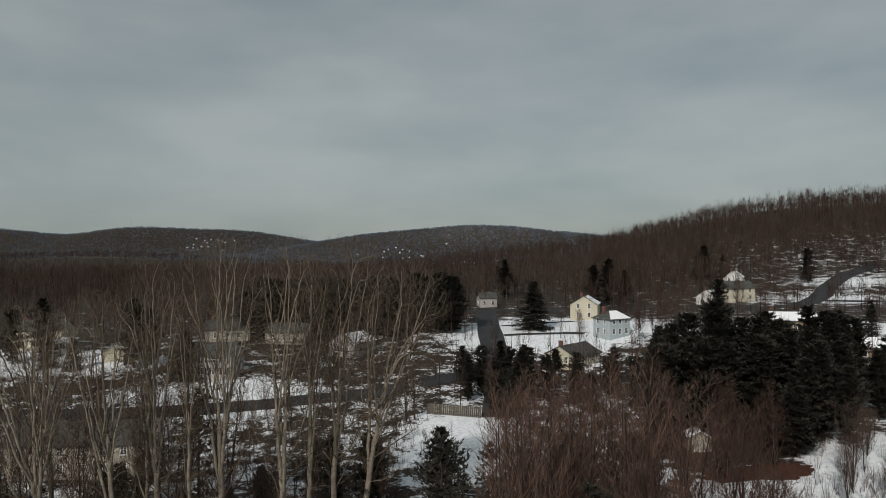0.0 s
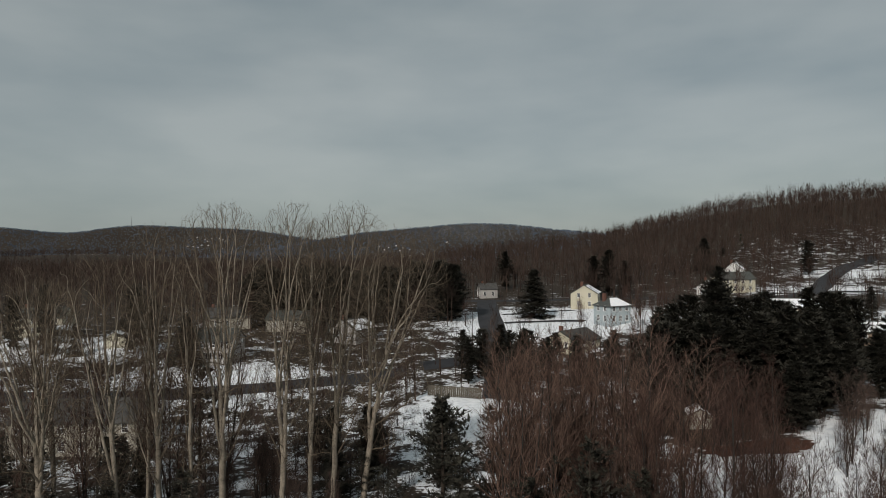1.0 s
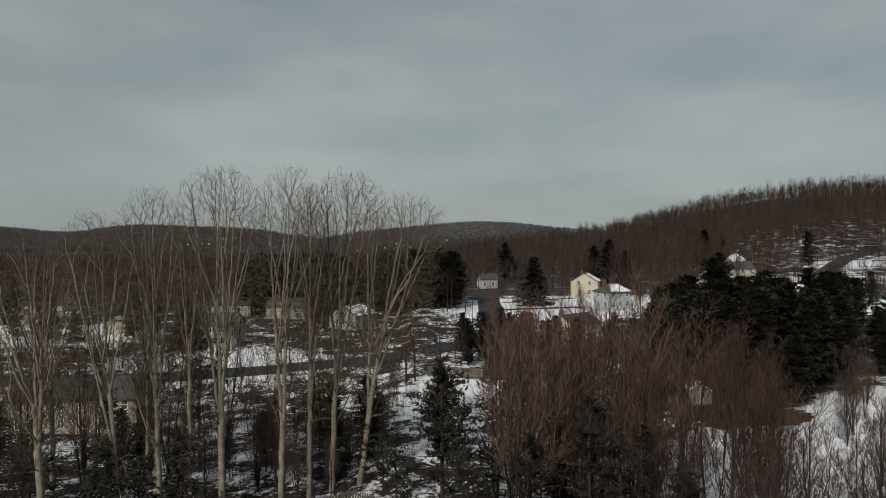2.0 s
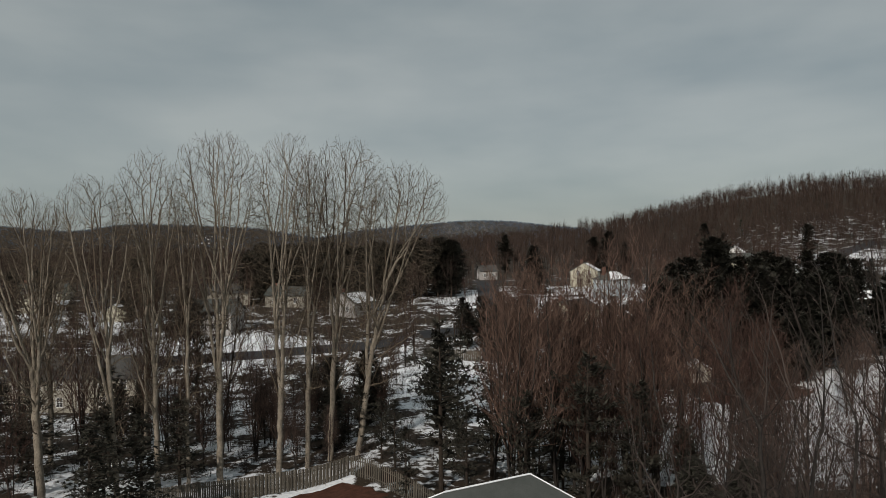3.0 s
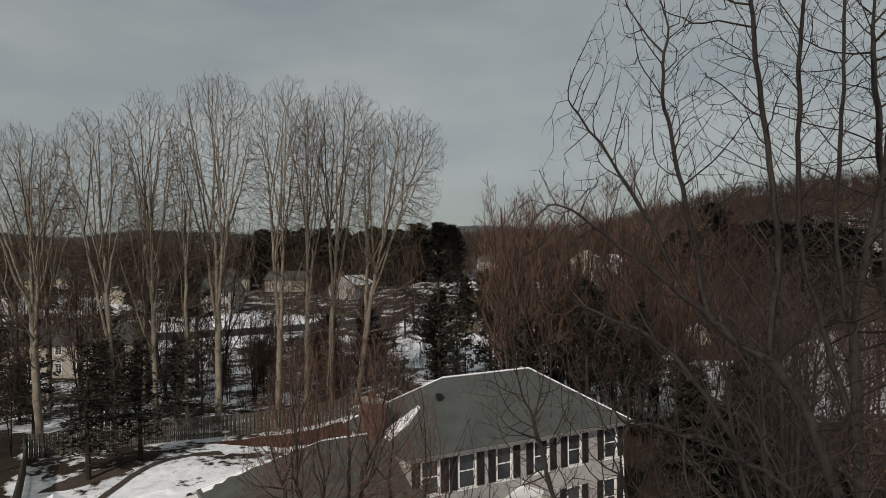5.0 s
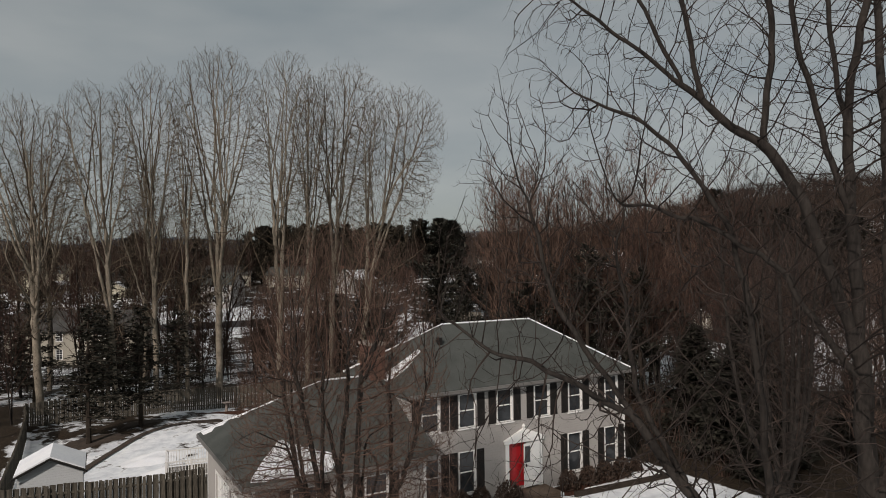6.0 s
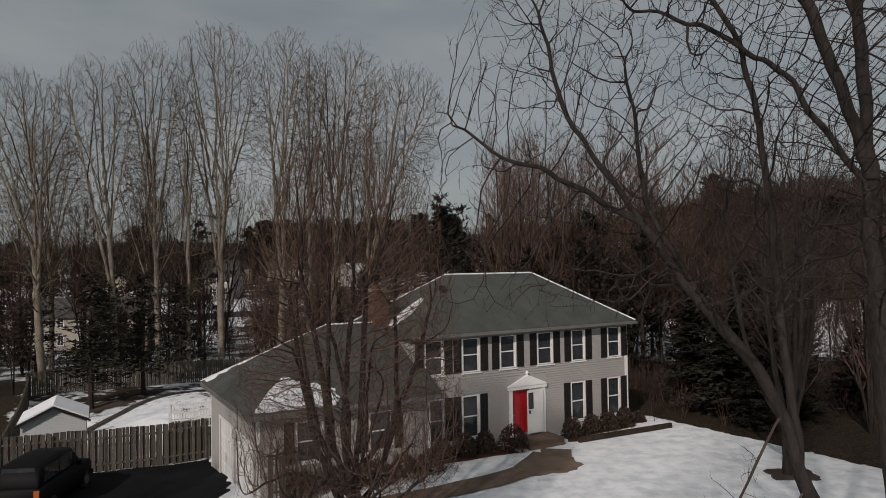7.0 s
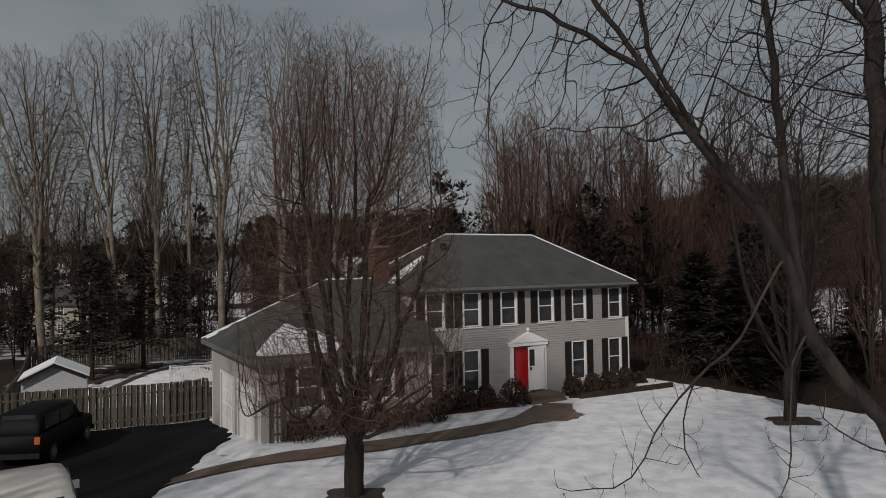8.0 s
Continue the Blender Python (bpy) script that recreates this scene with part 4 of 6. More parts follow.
def grow(seed, skeleton, points, step, reach, kill, up=0.2, wander=0.1, stiff=0.5, press=1.0, crook=0.0, rounds=160):
    """Branches that grow from a skeleton of stems towards the points of a crown. press: below 1, they climb more steeply. Returns places and parents."""
    dice = np.random.RandomState(seed)
    squeeze = np.array((1.0, 1.0, press))
    points = points * squeeze
    at, parent = [], []
    for line in skeleton:
        line = [np.array(p, float) * squeeze for p in line]
        start = -1
        if at:
            start = int(np.argmin(((np.array(at) - line[0]) ** 2).sum(1)))
        else:
            at.append(line[0])
            parent.append(-1)
            start = 0
        for i in range(len(line) - 1):
            p0, p1, p2, p3 = line[max(i - 1, 0)], line[i], line[i + 1], line[min(i + 2, len(line) - 1)]
            n = max(1, int(round(np.linalg.norm(p2 - p1) / step)))
            for k in range(1, n + 1):
                t = k / n
                q = 0.5 * (2 * p1 + (p2 - p0) * t + (2 * p0 - 5 * p1 + 4 * p2 - p3) * t * t + (3 * p1 - p0 - 3 * p2 + p3) * t ** 3)
                at.append(q + dice.normal(0, crook, 3))
                parent.append(start)
                start = len(at) - 1
    nodes = np.zeros((90000, 3))
    count = len(at)
    nodes[:count] = at
    heading, came = np.zeros((90000, 3)), np.zeros((90000, 3))
    for i in range(1, count):
        way = nodes[i] - nodes[parent[i]]
        came[i] = way / (np.linalg.norm(way) + 1e-9)
        heading[parent[i]] = came[i]
    near = np.full(len(points), 1e9)
    who = np.zeros(len(points), int)

    def update(points, near, who, some, first):
        for i in range(0, len(some), 256):
            b = some[i:i + 256]
            d = (b * b).sum(1)[None] - 2 * points @ b.T
            k = d.argmin(1)
            m = np.maximum(d[np.arange(len(points)), k] + (points * points).sum(1), 0)
            better = m < near
            near[better], who[better] = m[better], k[better] + i + first

    update(points, near, who, nodes[:count], 0)
    lift = np.array((0.0, 0.0, up))
    for turn in range(rounds):
        live = near > kill * kill
        points, near, who = points[live], near[live], who[live]
        pull = near < reach * reach
        if not pull.any() or count > 80000:
            break
        way = points[pull] - nodes[who[pull]]
        way /= np.linalg.norm(way, axis=1)[:, None] + 1e-9
        heads, back = np.unique(who[pull], return_inverse=True)
        total = np.zeros((len(heads), 3))
        np.add.at(total, back, way)
        total /= np.linalg.norm(total, axis=1)[:, None] + 1e-9
        ends = (heading[heads] ** 2).sum(1) < 0.5
        total += lift + dice.normal(0, wander, total.shape) + came[heads] * np.where(ends, stiff, 0.15)[:, None]
        total /= np.linalg.norm(total, axis=1)[:, None] + 1e-9
        fresh = ((total * heading[heads]).sum(1) < 0.96) & ((total * came[heads]).sum(1) > -0.1)
        heading[heads] = total
        heads, total = heads[fresh], total[fresh]
        if not len(heads):
            continue
        more = nodes[heads] + total * step
        nodes[count:count + len(more)] = more
        came[count:count + len(more)] = total
        parent += [int(h) for h in heads]
        update(points, near, who, more, count)
        count += len(more)
    return nodes[:count] / squeeze, parent


def clothe(rng, trunk, crown, nodes, parent, base, fine, split, twigs, twig, width, spread=0.5, lift=0.15):
    """Turns grown branches into tapered tubes, thick stems apart from thin ones, with twigs along the thinnest."""
    n = len(nodes)
    kids = [[] for _ in range(n)]
    for i, p in enumerate(parent):
        if p >= 0:
            kids[p].append(i)
    tips = [0] * n
    for i in range(n - 1, -1, -1):
        tips[i] = max(1, sum(tips[k] for k in kids[i]))
    power = math.log(base / fine) / math.log(max(tips[0], 2))
    rad = [fine * t ** power for t in tips]
    for i in range(n):
        kids[i].sort(key=lambda k: -tips[k])
    soft = [tuple(v) for v in nodes]
    for i in range(n):
        if parent[i] >= 0 and kids[i]:
            a, b, c = nodes[parent[i]], nodes[i], nodes[kids[i][0]]
            soft[i] = tuple(float(b[j] * 0.5 + (a[j] + c[j]) * 0.25) for j in range(3))
    todo = [(0, None)]
    while todo:
        i, root = todo.pop()
        line, rr = ([soft[root]], [min(rad[root], rad[i] * 1.25)]) if root is not None else ([], [])
        while True:
            line.append(soft[i])
            rr.append(rad[i])
            if not kids[i]:
                break
            todo += [(k, i) for k in kids[i][1:]]
            i = kids[i][0]
        rr[-1] = fine * 0.5
        r = rr[0]
        if root is None:
            rr[0] *= 1.3
        if len(line) > 4 and r < split:
            line, rr = line[:-1:2] + line[-1:], rr[:-1:2] + rr[-1:]
        if len(line) > 1:
            (trunk if r > split else crown).tube(line, rr, 8 if r > 0.1 else 5 if r > 0.04 else 4 if r > 0.015 else 3)
    for i in range(n):
        if tips[i] > 3 or parent[i] < 0:
            continue
        e = unit(*(nodes[i] - nodes[parent[i]]))
        for k in range(twigs + (1 if tips[i] == 1 else 0)):
            s = twig * rng.uniform(0.4, 1.2)
            d = unit(e[0] + rng.gauss(0, spread), e[1] + rng.gauss(0, spread), e[2] + rng.gauss(0, spread) + lift)
            q = soft[i]
            crown.sliver(q, (q[0] + d[0] * s, q[1] + d[1] * s, q[2] + d[2] * s), width, rng)


# the row of tall pale trees behind the back fence: x, y, top, lean of the crown, radius of the stem, of the crown, leaders
ROW = [(-33.7, 57.0, 24.6, -1.6, 0.32, 3.4, 4), (-27.8, 58.0, 25.9, -2.0, 0.25, 2.9, 3), (-25.6, 61.0, 28.2, -0.6, 0.26, 2.8, 3), (-22.9, 61.0, 24.4, -0.2, 0.19, 1.5, 1), (-20.7, 63.0, 30.4, 0.0, 0.32, 3.6, 4),
       (-15.8, 65.0, 30.5, 1.2, 0.28, 2.9, 3), (-13.4, 67.0, 29.0, 0.5, 0.25, 2.4, 2), (-11.5, 69.0, 30.6, 2.0, 0.28, 3.6, 3), (-8.7, 69.0, 28.0, 5.0, 0.30, 4.2, 3), (-32.5, 74.0, 22, 0.3, 0.2, 2.4, 2), (-40.5, 70.0, 23, -0.5, 0.26, 3.2, 3)]
for k, (x, y, tall, lean, r, wide, leaders) in enumerate(ROW):
    rng = random.Random(400 + k)
    t = thing("birch_tree", "tall bare pale-barked tree behind the wooden fence", "tree", pose(x, y, land(x, y) - 0.2), "row of tall bare trees")
    trunk, crown = Geo(), Geo()
    top, wide = tall + 0.9 - land(x, y), wide * 1.18
    fork = top * rng.uniform(0.30, 0.38)
    bow = lambda z: lean * (z / top) ** 1.15
    stems = [[(0, 0, 0), (bow(fork) + rng.uniform(-0.15, 0.15), 0.1, fork), (bow(top * 0.65) + rng.uniform(-0.3, 0.3), 0.0, top * 0.65), (bow(top * 0.92), 0.1, top * 0.92)]]
    for i in range(leaders - 1):
        a, z0 = i * 2.3 + rng.uniform(0, 1.5), top * rng.uniform(0.24, 0.42)
        s = wide * rng.uniform(0.4, 0.62)
        stems.append([(bow(z0), 0, z0)] + [(bow(z0 + (top * 0.88 - z0) * f) + math.cos(a) * s * g, math.sin(a) * s * g, z0 + (top * 0.88 - z0) * f) for f, g in ((0.25, 0.3), (0.6, 0.68), (1.0, 1.1))])
    count = 9 + 2 * leaders
    for i in range(count):
        u, a = (i + 0.5) / count, i * 2.4 + rng.uniform(-0.5, 0.5)
        s = wide * math.sqrt(u) * rng.uniform(0.8, 1.1)
        z1 = top * (0.56 + 0.38 * math.sqrt(1 - 0.8 * u)) * rng.uniform(0.9, 1.0)
        z0 = top * (0.66 - 0.32 * u) * rng.uniform(0.88, 1.1)
        if i > count - 5:
            z0, z1, s = top * rng.uniform(0.2, 0.34), top * rng.uniform(0.4, 0.56), wide * rng.uniform(0.9, 1.25)
        own = rng.choice(stems[:leaders])
        f = min(max((z0 - own[0][2]) / (own[-1][2] - own[0][2]), 0.0), 0.9)
        near = own[min(int(f * len(own)), len(own) - 1)]
        cx, cy = (bow(z0), 0.0) if own is stems[0] or z0 < own[1][2] else (near[0], near[1])
        stems.append([(cx, cy, z0)] + [(cx + (bow(z1) + math.cos(a) * s - cx) * g, cy + (math.sin(a) * s - cy) * g, z0 + (z1 - z0) * f) for f, g in ((0.28, 0.3 + rng.uniform(-0.05, 0.08)), (0.65, 0.66 + rng.uniform(-0.08, 0.08)), (1.0, 1.05))])
    pts = crown_points(rng, int(1500 * wide + 1200), top * 0.29, top, [(0.0, wide * 0.45), (0.2, wide * 0.74), (0.55, wide * 1.12), (0.8, wide * 1.08), (0.92, wide * 0.85), (1.0, wide * 0.4)])
    pts[:, 0] += lean * (pts[:, 2] / top) ** 1.15
    side = []
    for i in range(8):
        a, z0, s = i * 2.4 + rng.uniform(0, 1), top * rng.uniform(0.2, 0.46), rng.uniform(1.6, 3.2) * (0.6 + 0.15 * wide)
        line = [(bow(z0), 0, z0), (bow(z0) + math.cos(a) * s * 0.5, math.sin(a) * s * 0.5, z0 + s * rng.uniform(0.1, 0.4)), (bow(z0) + math.cos(a) * s, math.sin(a) * s, z0 + s * rng.uniform(0.0, 0.55))]
        stems.append(line)
        for j in range(60):
            f = rng.uniform(0.6, 1.9)
            p, q, f = (line[0], line[1], f) if f < 1 else (line[1], line[2], f - 1)
            side.append([u + (v - u) * f + rng.gauss(0, 0.4) for u, v in zip(p, q)])
    pts = np.concatenate([pts, np.array(side)])
    for i in range(16):
        hole = np.array((lean * 0.8 + rng.uniform(-1.2, 1.2) * wide, rng.uniform(-1, 1) * wide, top * rng.uniform(0.4, 1.02)))
        pts = pts[((pts - hole) ** 2).sum(1) > rng.uniform(0.7, 1.3) ** 2]
    nodes, parent = grow(410 + k, stems, pts, 0.25, 1.3, 0.26, 0.42, 0.25, 0.6, 0.66, 0.05)
    clothe(rng, trunk, crown, nodes, parent, r, 0.0085, 0.085, 1, 0.5, 0.009, 0.42, 0.3)
    part("trunk", trunk, M_BIRCH, t, smooth=True)
    part("crown", crown, M_BIRCH_TWIG, t, "bare leafless branches")


# thickets of slender bare trees: a few grown kinds, copied
def thicket_kinds(count, tall, twig, bark, seed, label, name):
    out = []
    for k in range(count):
        rng = random.Random(seed + k)
        stems = []
        for i in range(rng.choice((2, 3, 4))):
            a = rng.uniform(0, 6.28)
            s = rng.uniform(0.04, 0.2)
            stems.append((s * math.cos(a), s * math.sin(a), tall * rng.uniform(0.7, 1.0), 0.11 * rng.uniform(0.7, 1.2), 0.0))
        out.append(bare_tree(name, label, 0, -300 - 10 * k, stems, THICKET, seed + 50 + k, bark, twig, "bare thicket trees"))
    return out


def scatter(kinds, spots, seed, scale=(0.8, 1.1)):
    """Moves the grown kinds to the first spots and copies them to the others."""
    rng = random.Random(seed)
    for i, (x, y) in enumerate(spots):
        s = rng.uniform(*scale)
        m = pose(x, y, land(x, y) - 0.15, 0, 0, rng.uniform(0, 360)) @ Matrix.Scale(s, 4)
        if i < len(kinds):
            kinds[i].matrix_basis = m
        else:
            copy_thing(kinds[i % len(kinds)], m)


def spots_in(count, seed, x0, x1, y0, y1, keep=lambda x, y: True, apart=2.2):
    rng, out = random.Random(seed), []
    for _ in range(count * 30):
        x, y = rng.uniform(x0, x1), rng.uniform(y0, y1)
        if keep(x, y) and all((x - a) ** 2 + (y - b) ** 2 > apart * apart for a, b in out):
            out.append((x, y))
            if len(out) == count:
                break
    return out


RED_KINDS = thicket_kinds(4, 17.5, M_TWIG_RED, M_BARK, 900, "slender bare reddish-brown tree in a thicket", "thicket_tree")
BROWN_KINDS = thicket_kinds(5, 16, M_TWIG, M_BARK, 950, "slender bare brown tree in a thicket", "thicket_tree")
DARK_KINDS = thicket_kinds(4, 13, M_TWIG_GREY, M_BARK, 980, "bare dark-twigged tree at the edge of the lawn", "thicket_tree")
scatter(RED_KINDS, spots_in(11, 1, 4, 18, 52, 63, apart=2.9), 11, (0.9, 1.14))
scatter(BROWN_KINDS, spots_in(37, 2, 10, 60, 40, 88, lambda x, y: y > 56 - 0.45 * x and x / y < 0.85 and not (x > 45 and y > 80) and not (x > 18 and 61 < y < 80) and not (x / y > 0.5 and y > 48), 2.6), 12, (0.72, 0.98))
scatter(DARK_KINDS, spots_in(11, 3, 12, 44, 25, 58, lambda x, y: (x - 11.5) * 0.84 + (y - 35.2) * 0.54 > 1.2 and x / y < 0.85 and not (x / y > 0.55 and y > 42), 2.1), 13, (0.75, 1.1))
scatter([copy_thing(k, Matrix()) for k in DARK_KINDS], spots_in(20, 41, -34, -7, 64, 78, apart=2.8), 42, (0.5, 0.8))
scatter([copy_thing(k, Matrix()) for k in BROWN_KINDS], spots_in(32, 43, 20, 58, 84, 112, lambda x, y: 0.2 < x / y < 0.49 and (x - 36.5) ** 2 + (y - 95) ** 2 > 30, 3.0), 44, (0.5, 0.85))
scatter([copy_thing(k, Matrix()) for k in BROWN_KINDS], spots_in(74, 4, -80, 0, 73, 128, lambda x, y: (abs(x + 54) > 13 or y > 112) and x < -0.05 * y, 3.6), 14, (0.5, 0.9))
scatter([copy_thing(k, Matrix()) for k in BROWN_KINDS], spots_in(15, 5, -62, -30, 42, 78, lambda x, y: x / y < -0.56, 3.0), 15, (0.6, 0.95))



# unseen bare trees, added to throw dappled shade on garage and driveway
scatter([copy_thing(k, Matrix()) for k in BROWN_KINDS], [(-13.5, 4.5), (-10.5, 0.5), (-12, -3), (-15, 9), (-7.5, -4), (-17, 12), (-18.5, 14.5)], 20, (0.85, 1.0))

scatter([copy_thing(k, Matrix()) for k in BROWN_KINDS], [(-41, 66), (-37, 70), (-34, 64), (-30, 74), (-27, 69), (-45, 73), (-33, 76), (-39, 76), (-24, 73), (-49, 70)], 21, (1.0, 1.25))
scatter([copy_thing(k, Matrix()) for k in RED_KINDS], spots_in(4, 45, 8, 24, 54, 66, apart=5.0), 46, (0.95, 1.15))

scatter([copy_thing(k, Matrix()) for k in BROWN_KINDS], [(19, 46), (22.5, 46), (25, 52), (16, 50.5), (21, 54), (26, 58), (18, 57)], 23, (0.9, 1.04))

scatter([copy_thing(k, Matrix()) for k in BROWN_KINDS], [(48, 168), (53, 172), (57, 178), (51, 181), (60, 172), (45, 160), (63, 184), (37, 165), (55, 162), (19, 214), (33, 222), (66, 166), (70, 175), (40, 196), (22, 176), (31, 180), (26, 168), (36, 203), (21, 199), (47, 190), (52, 196), (58, 190), (8, 205), (6, 185), (4, 222)], 24, (0.42, 0.7))
scatter([copy_thing(k, Matrix()) for k in RED_KINDS], [(37.5, 187), (34, 170), (58, 168), (-36, 150)], 25, (0.34, 0.42))

scatter([copy_thing(k, Matrix()) for k in DARK_KINDS], [(48, 80), (52.5, 85), (56, 90), (60, 86), (45, 76), (64, 92), (50, 76), (54, 80), (58, 78), (62, 80), (47, 70), (52, 71), (66, 96), (62, 98), (70, 94), (57, 84), (64, 88)], 26, (0.5, 0.85))
scatter([copy_thing(k, Matrix()) for k in DARK_KINDS[:2]], [(28.5, 46), (32, 50)], 27, (0.75, 0.9))

# the front-yard tree with many upright stems
rng = random.Random(77)
yard = thing("ornamental_tree", "bare front-yard tree with many upright stems", "tree", pose(-2.56, 18.94, land(-2.56, 18.94) - 0.1))
trunk, crown = Geo(), Geo()
stems = [[(0, 0, 0), (0.02, 0, 1.5), (0.1, 0.1, 2.6), (-0.15, 0.1, 5.0), (0.1, 0.0, 8.2)]]
for i in range(13):
    a = i * 2.4
    s, z0 = 0.5 + 2.3 * ((i * 0.618) % 1), rng.uniform(1.3, 2.8)
    stems.append([(0.02, 0, z0), (math.cos(a) * s * 0.36, math.sin(a) * s * 0.36, z0 + 1.0), (math.cos(a) * s * 0.7 + rng.gauss(0, 0.15), math.sin(a) * s * 0.7 + rng.gauss(0, 0.15), z0 + 2.8), (math.cos(a + 0.2) * s, math.sin(a + 0.2) * s, rng.uniform(6.2, 9.0) - 0.4 * s)])
for i in range(9):
    a = i * 2.4 + 0.9
    s, z0 = rng.uniform(2.0, 3.1), rng.uniform(1.6, 3.0)
    stems.append([(0.02, 0, z0), (math.cos(a) * s * 0.5, math.sin(a) * s * 0.5, z0 + rng.uniform(0.3, 0.8)), (math.cos(a) * s, math.sin(a) * s, z0 + rng.uniform(0.2, 1.5))])
pts = crown_points(rng, 30000, 1.9, 12.3, [(0.0, 1.6), (0.08, 3.1), (0.3, 3.2), (0.6, 3.0), (0.8, 2.5), (0.93, 1.7), (1.0, 0.6)], (0.0, 0.0), 1.0, 0.1)
nodes, parent = grow(78, stems, pts, 0.115, 0.7, 0.12, 0.36, 0.25, 0.5, 0.78, 0.02)
clothe(rng, trunk, crown, nodes, parent, 0.27, 0.0036, 0.028, 2, 0.26, 0.0036, 0.4, 0.35)
part("trunk", trunk, M_BARK, yard, smooth=True)
part("crown", crown, M_TWIG_YARD, yard, "bare leafless branches")

# lawn tree with a fan of stems
lawn = thing("lawn_tree", "bare lawn tree with a fan of stems in a mulch ring", "tree", pose(13.4, 26.8, land(13.4, 26.8) - 0.1))
trunk, crown = Geo(), Geo()
stems = [[(0, 0, 0), (0, 0, 1.8), (0.1, 0.0, 5.5), (0.0, 0.1, 11.0)]]
for i in range(8):
    a = i * 2.4 + 0.5
    s, z0 = 0.9 + 1.9 * ((i * 0.618) % 1), rng.uniform(1.5, 2.3)
    stems.append([(0, 0, z0), (math.cos(a) * s * 0.4, math.sin(a) * s * 0.4, z0 + 1.4), (math.cos(a) * s * 0.8, math.sin(a) * s * 0.8, z0 + 4.2), (math.cos(a) * s, math.sin(a) * s, rng.uniform(8.8, 11.2))])
pts = crown_points(rng, 13000, 3.0, 14.7, [(0.0, 1.0), (0.25, 2.3), (0.55, 3.3), (0.8, 3.1), (0.93, 2.2), (1.0, 0.8)])
nodes, parent = grow(79, stems, pts, 0.2, 1.2, 0.22, 0.4, 0.2, 0.5, 0.7, 0.03)
clothe(rng, trunk, crown, nodes, parent, 0.24, 0.0045, 0.035, 1, 0.36, 0.0045, 0.4, 0.2)
part("trunk", trunk, M_BARK, lawn, smooth=True)
part("crown", crown, M_TWIG_DARK, lawn, "bare leafless branches")

# the big near tree whose limbs lean over the lawn: its stems and limbs as lines through the yard
rng = random.Random(31)
big = thing("shade_tree", "large bare shade tree with limbs leaning over the lawn", "tree", pose(6.9, 9.6, land(6.9, 9.6)))
trunk, crown = Geo(), Geo()
BOUGHS = [
    [(6.9, 9.6, -0.2), (6.5, 9.6, 3.7), (6.15, 9.5, 7), (5.98, 9.4, 10), (5.85, 9.4, 13), (6.0, 9.3, 14), (6.2, 9.1, 15.6), (6.1, 8.8, 17.5), (5.95, 8.8, 18.4)],
    [(6.7, 9.6, 2.2), (6.15, 9.5, 3.7), (5.1, 9.5, 5.15), (4.6, 9.5, 6.6), (3.35, 9.5, 8.25), (2.5, 9.5, 9.5), (1.8, 9.5, 10.6), (1.45, 9.4, 12.0)],
    [(5.0, 9.5, 5.4), (4.72, 9.5, 7.9), (4.65, 9.5, 9.2), (4.5, 9.5, 10.4), (4.3, 9.5, 11.4)],
    [(5.97, 9.4, 9.6), (5.48, 9.4, 11.2), (5.0, 9.4, 12.26), (4.61, 9.4, 12.7), (4.06, 9.4, 13.1), (3.59, 9.4, 13.5), (2.88, 9.4, 14.1), (2.4, 9.4, 14.46), (1.95, 9.4, 14.8)],
    [(4.7, 9.4, 12.6), (4.75, 9.4, 13.2), (4.85, 9.4, 13.9), (4.77, 9.3, 14.7), (4.4, 9.1, 17.4), (4.25, 8.9, 18.1)],
    [(5.92, 9.4, 11.5), (5.64, 9.4, 12.4), (5.32, 9.3, 13.4), (5.05, 9.2, 14.4), (5.0, 9.0, 17), (5.1, 8.8, 18.1)],
    [(5.85, 9.4, 12.9), (5.6, 9.3, 14.5), (5.55, 9.0, 16.4), (5.5, 8.8, 18)],
    [(3.9, 9.4, 13.2), (3.6, 9.3, 14.6), (3.35, 9.2, 15.6), (3.2, 9.1, 16.8), (3.4, 9.0, 17.0)],
    [(3.6, 9.4, 13.5), (2.9, 9.4, 14.9), (2.3, 9.4, 15.8), (1.9, 9.4, 16.3)],
    [(4.2, 9.5, 11.6), (3.7, 9.5, 12.4), (3.1, 9.5, 13.0), (2.4, 9.5, 13.3)],
    [(5.98, 9.4, 9.4), (5.2, 9.4, 10.4), (4.85, 9.4, 11.0), (3.5, 9.3, 11.7), (2.6, 9.2, 11.9)],
    [(3.6, 9.5, 8.0), (3.0, 9.6, 9.2), (2.85, 9.7, 10.4), (2.7, 9.7, 11.4)],
    [(2.9, 9.5, 8.9), (1.9, 9.4, 9.5), (0.9, 9.3, 9.9), (0.1, 9.3, 10.5)],
    [(6.5, 9.6, 3.6), (6.7, 9.9, 8), (6.9, 10.2, 13), (6.7, 10.2, 17.5)],
    [(6.1, 9.5, 7.6), (7.4, 9.8, 10), (8.6, 10.0, 13), (9.0, 10, 16)],
    [(4.7, 9.5, 6.3), (4.2, 9.2, 5.7), (3.8, 9.0, 5.15), (3.14, 9.0, 4.6), (2.77, 8.9, 4.2), (2.25, 8.8, 3.45), (1.4, 8.8, 3.4)],
    [(3.3, 9.0, 4.75), (3.1, 9.0, 4.3), (3.05, 8.9, 3.9), (3.3, 8.9, 3.5)],
    [(5.0, 9.5, 5.2), (4.65, 9.2, 4.9), (4.5, 9.0, 4.2), (4.4, 8.9, 3.5), (4.2, 8.9, 3.2)],
    [(6.4, 9.6, 3.3), (5.85, 9.0, 3.66), (5.1, 9.0, 4.04), (4.8, 9.0, 4.2)],
]
base = np.array((6.9, 9.6, 0.0))
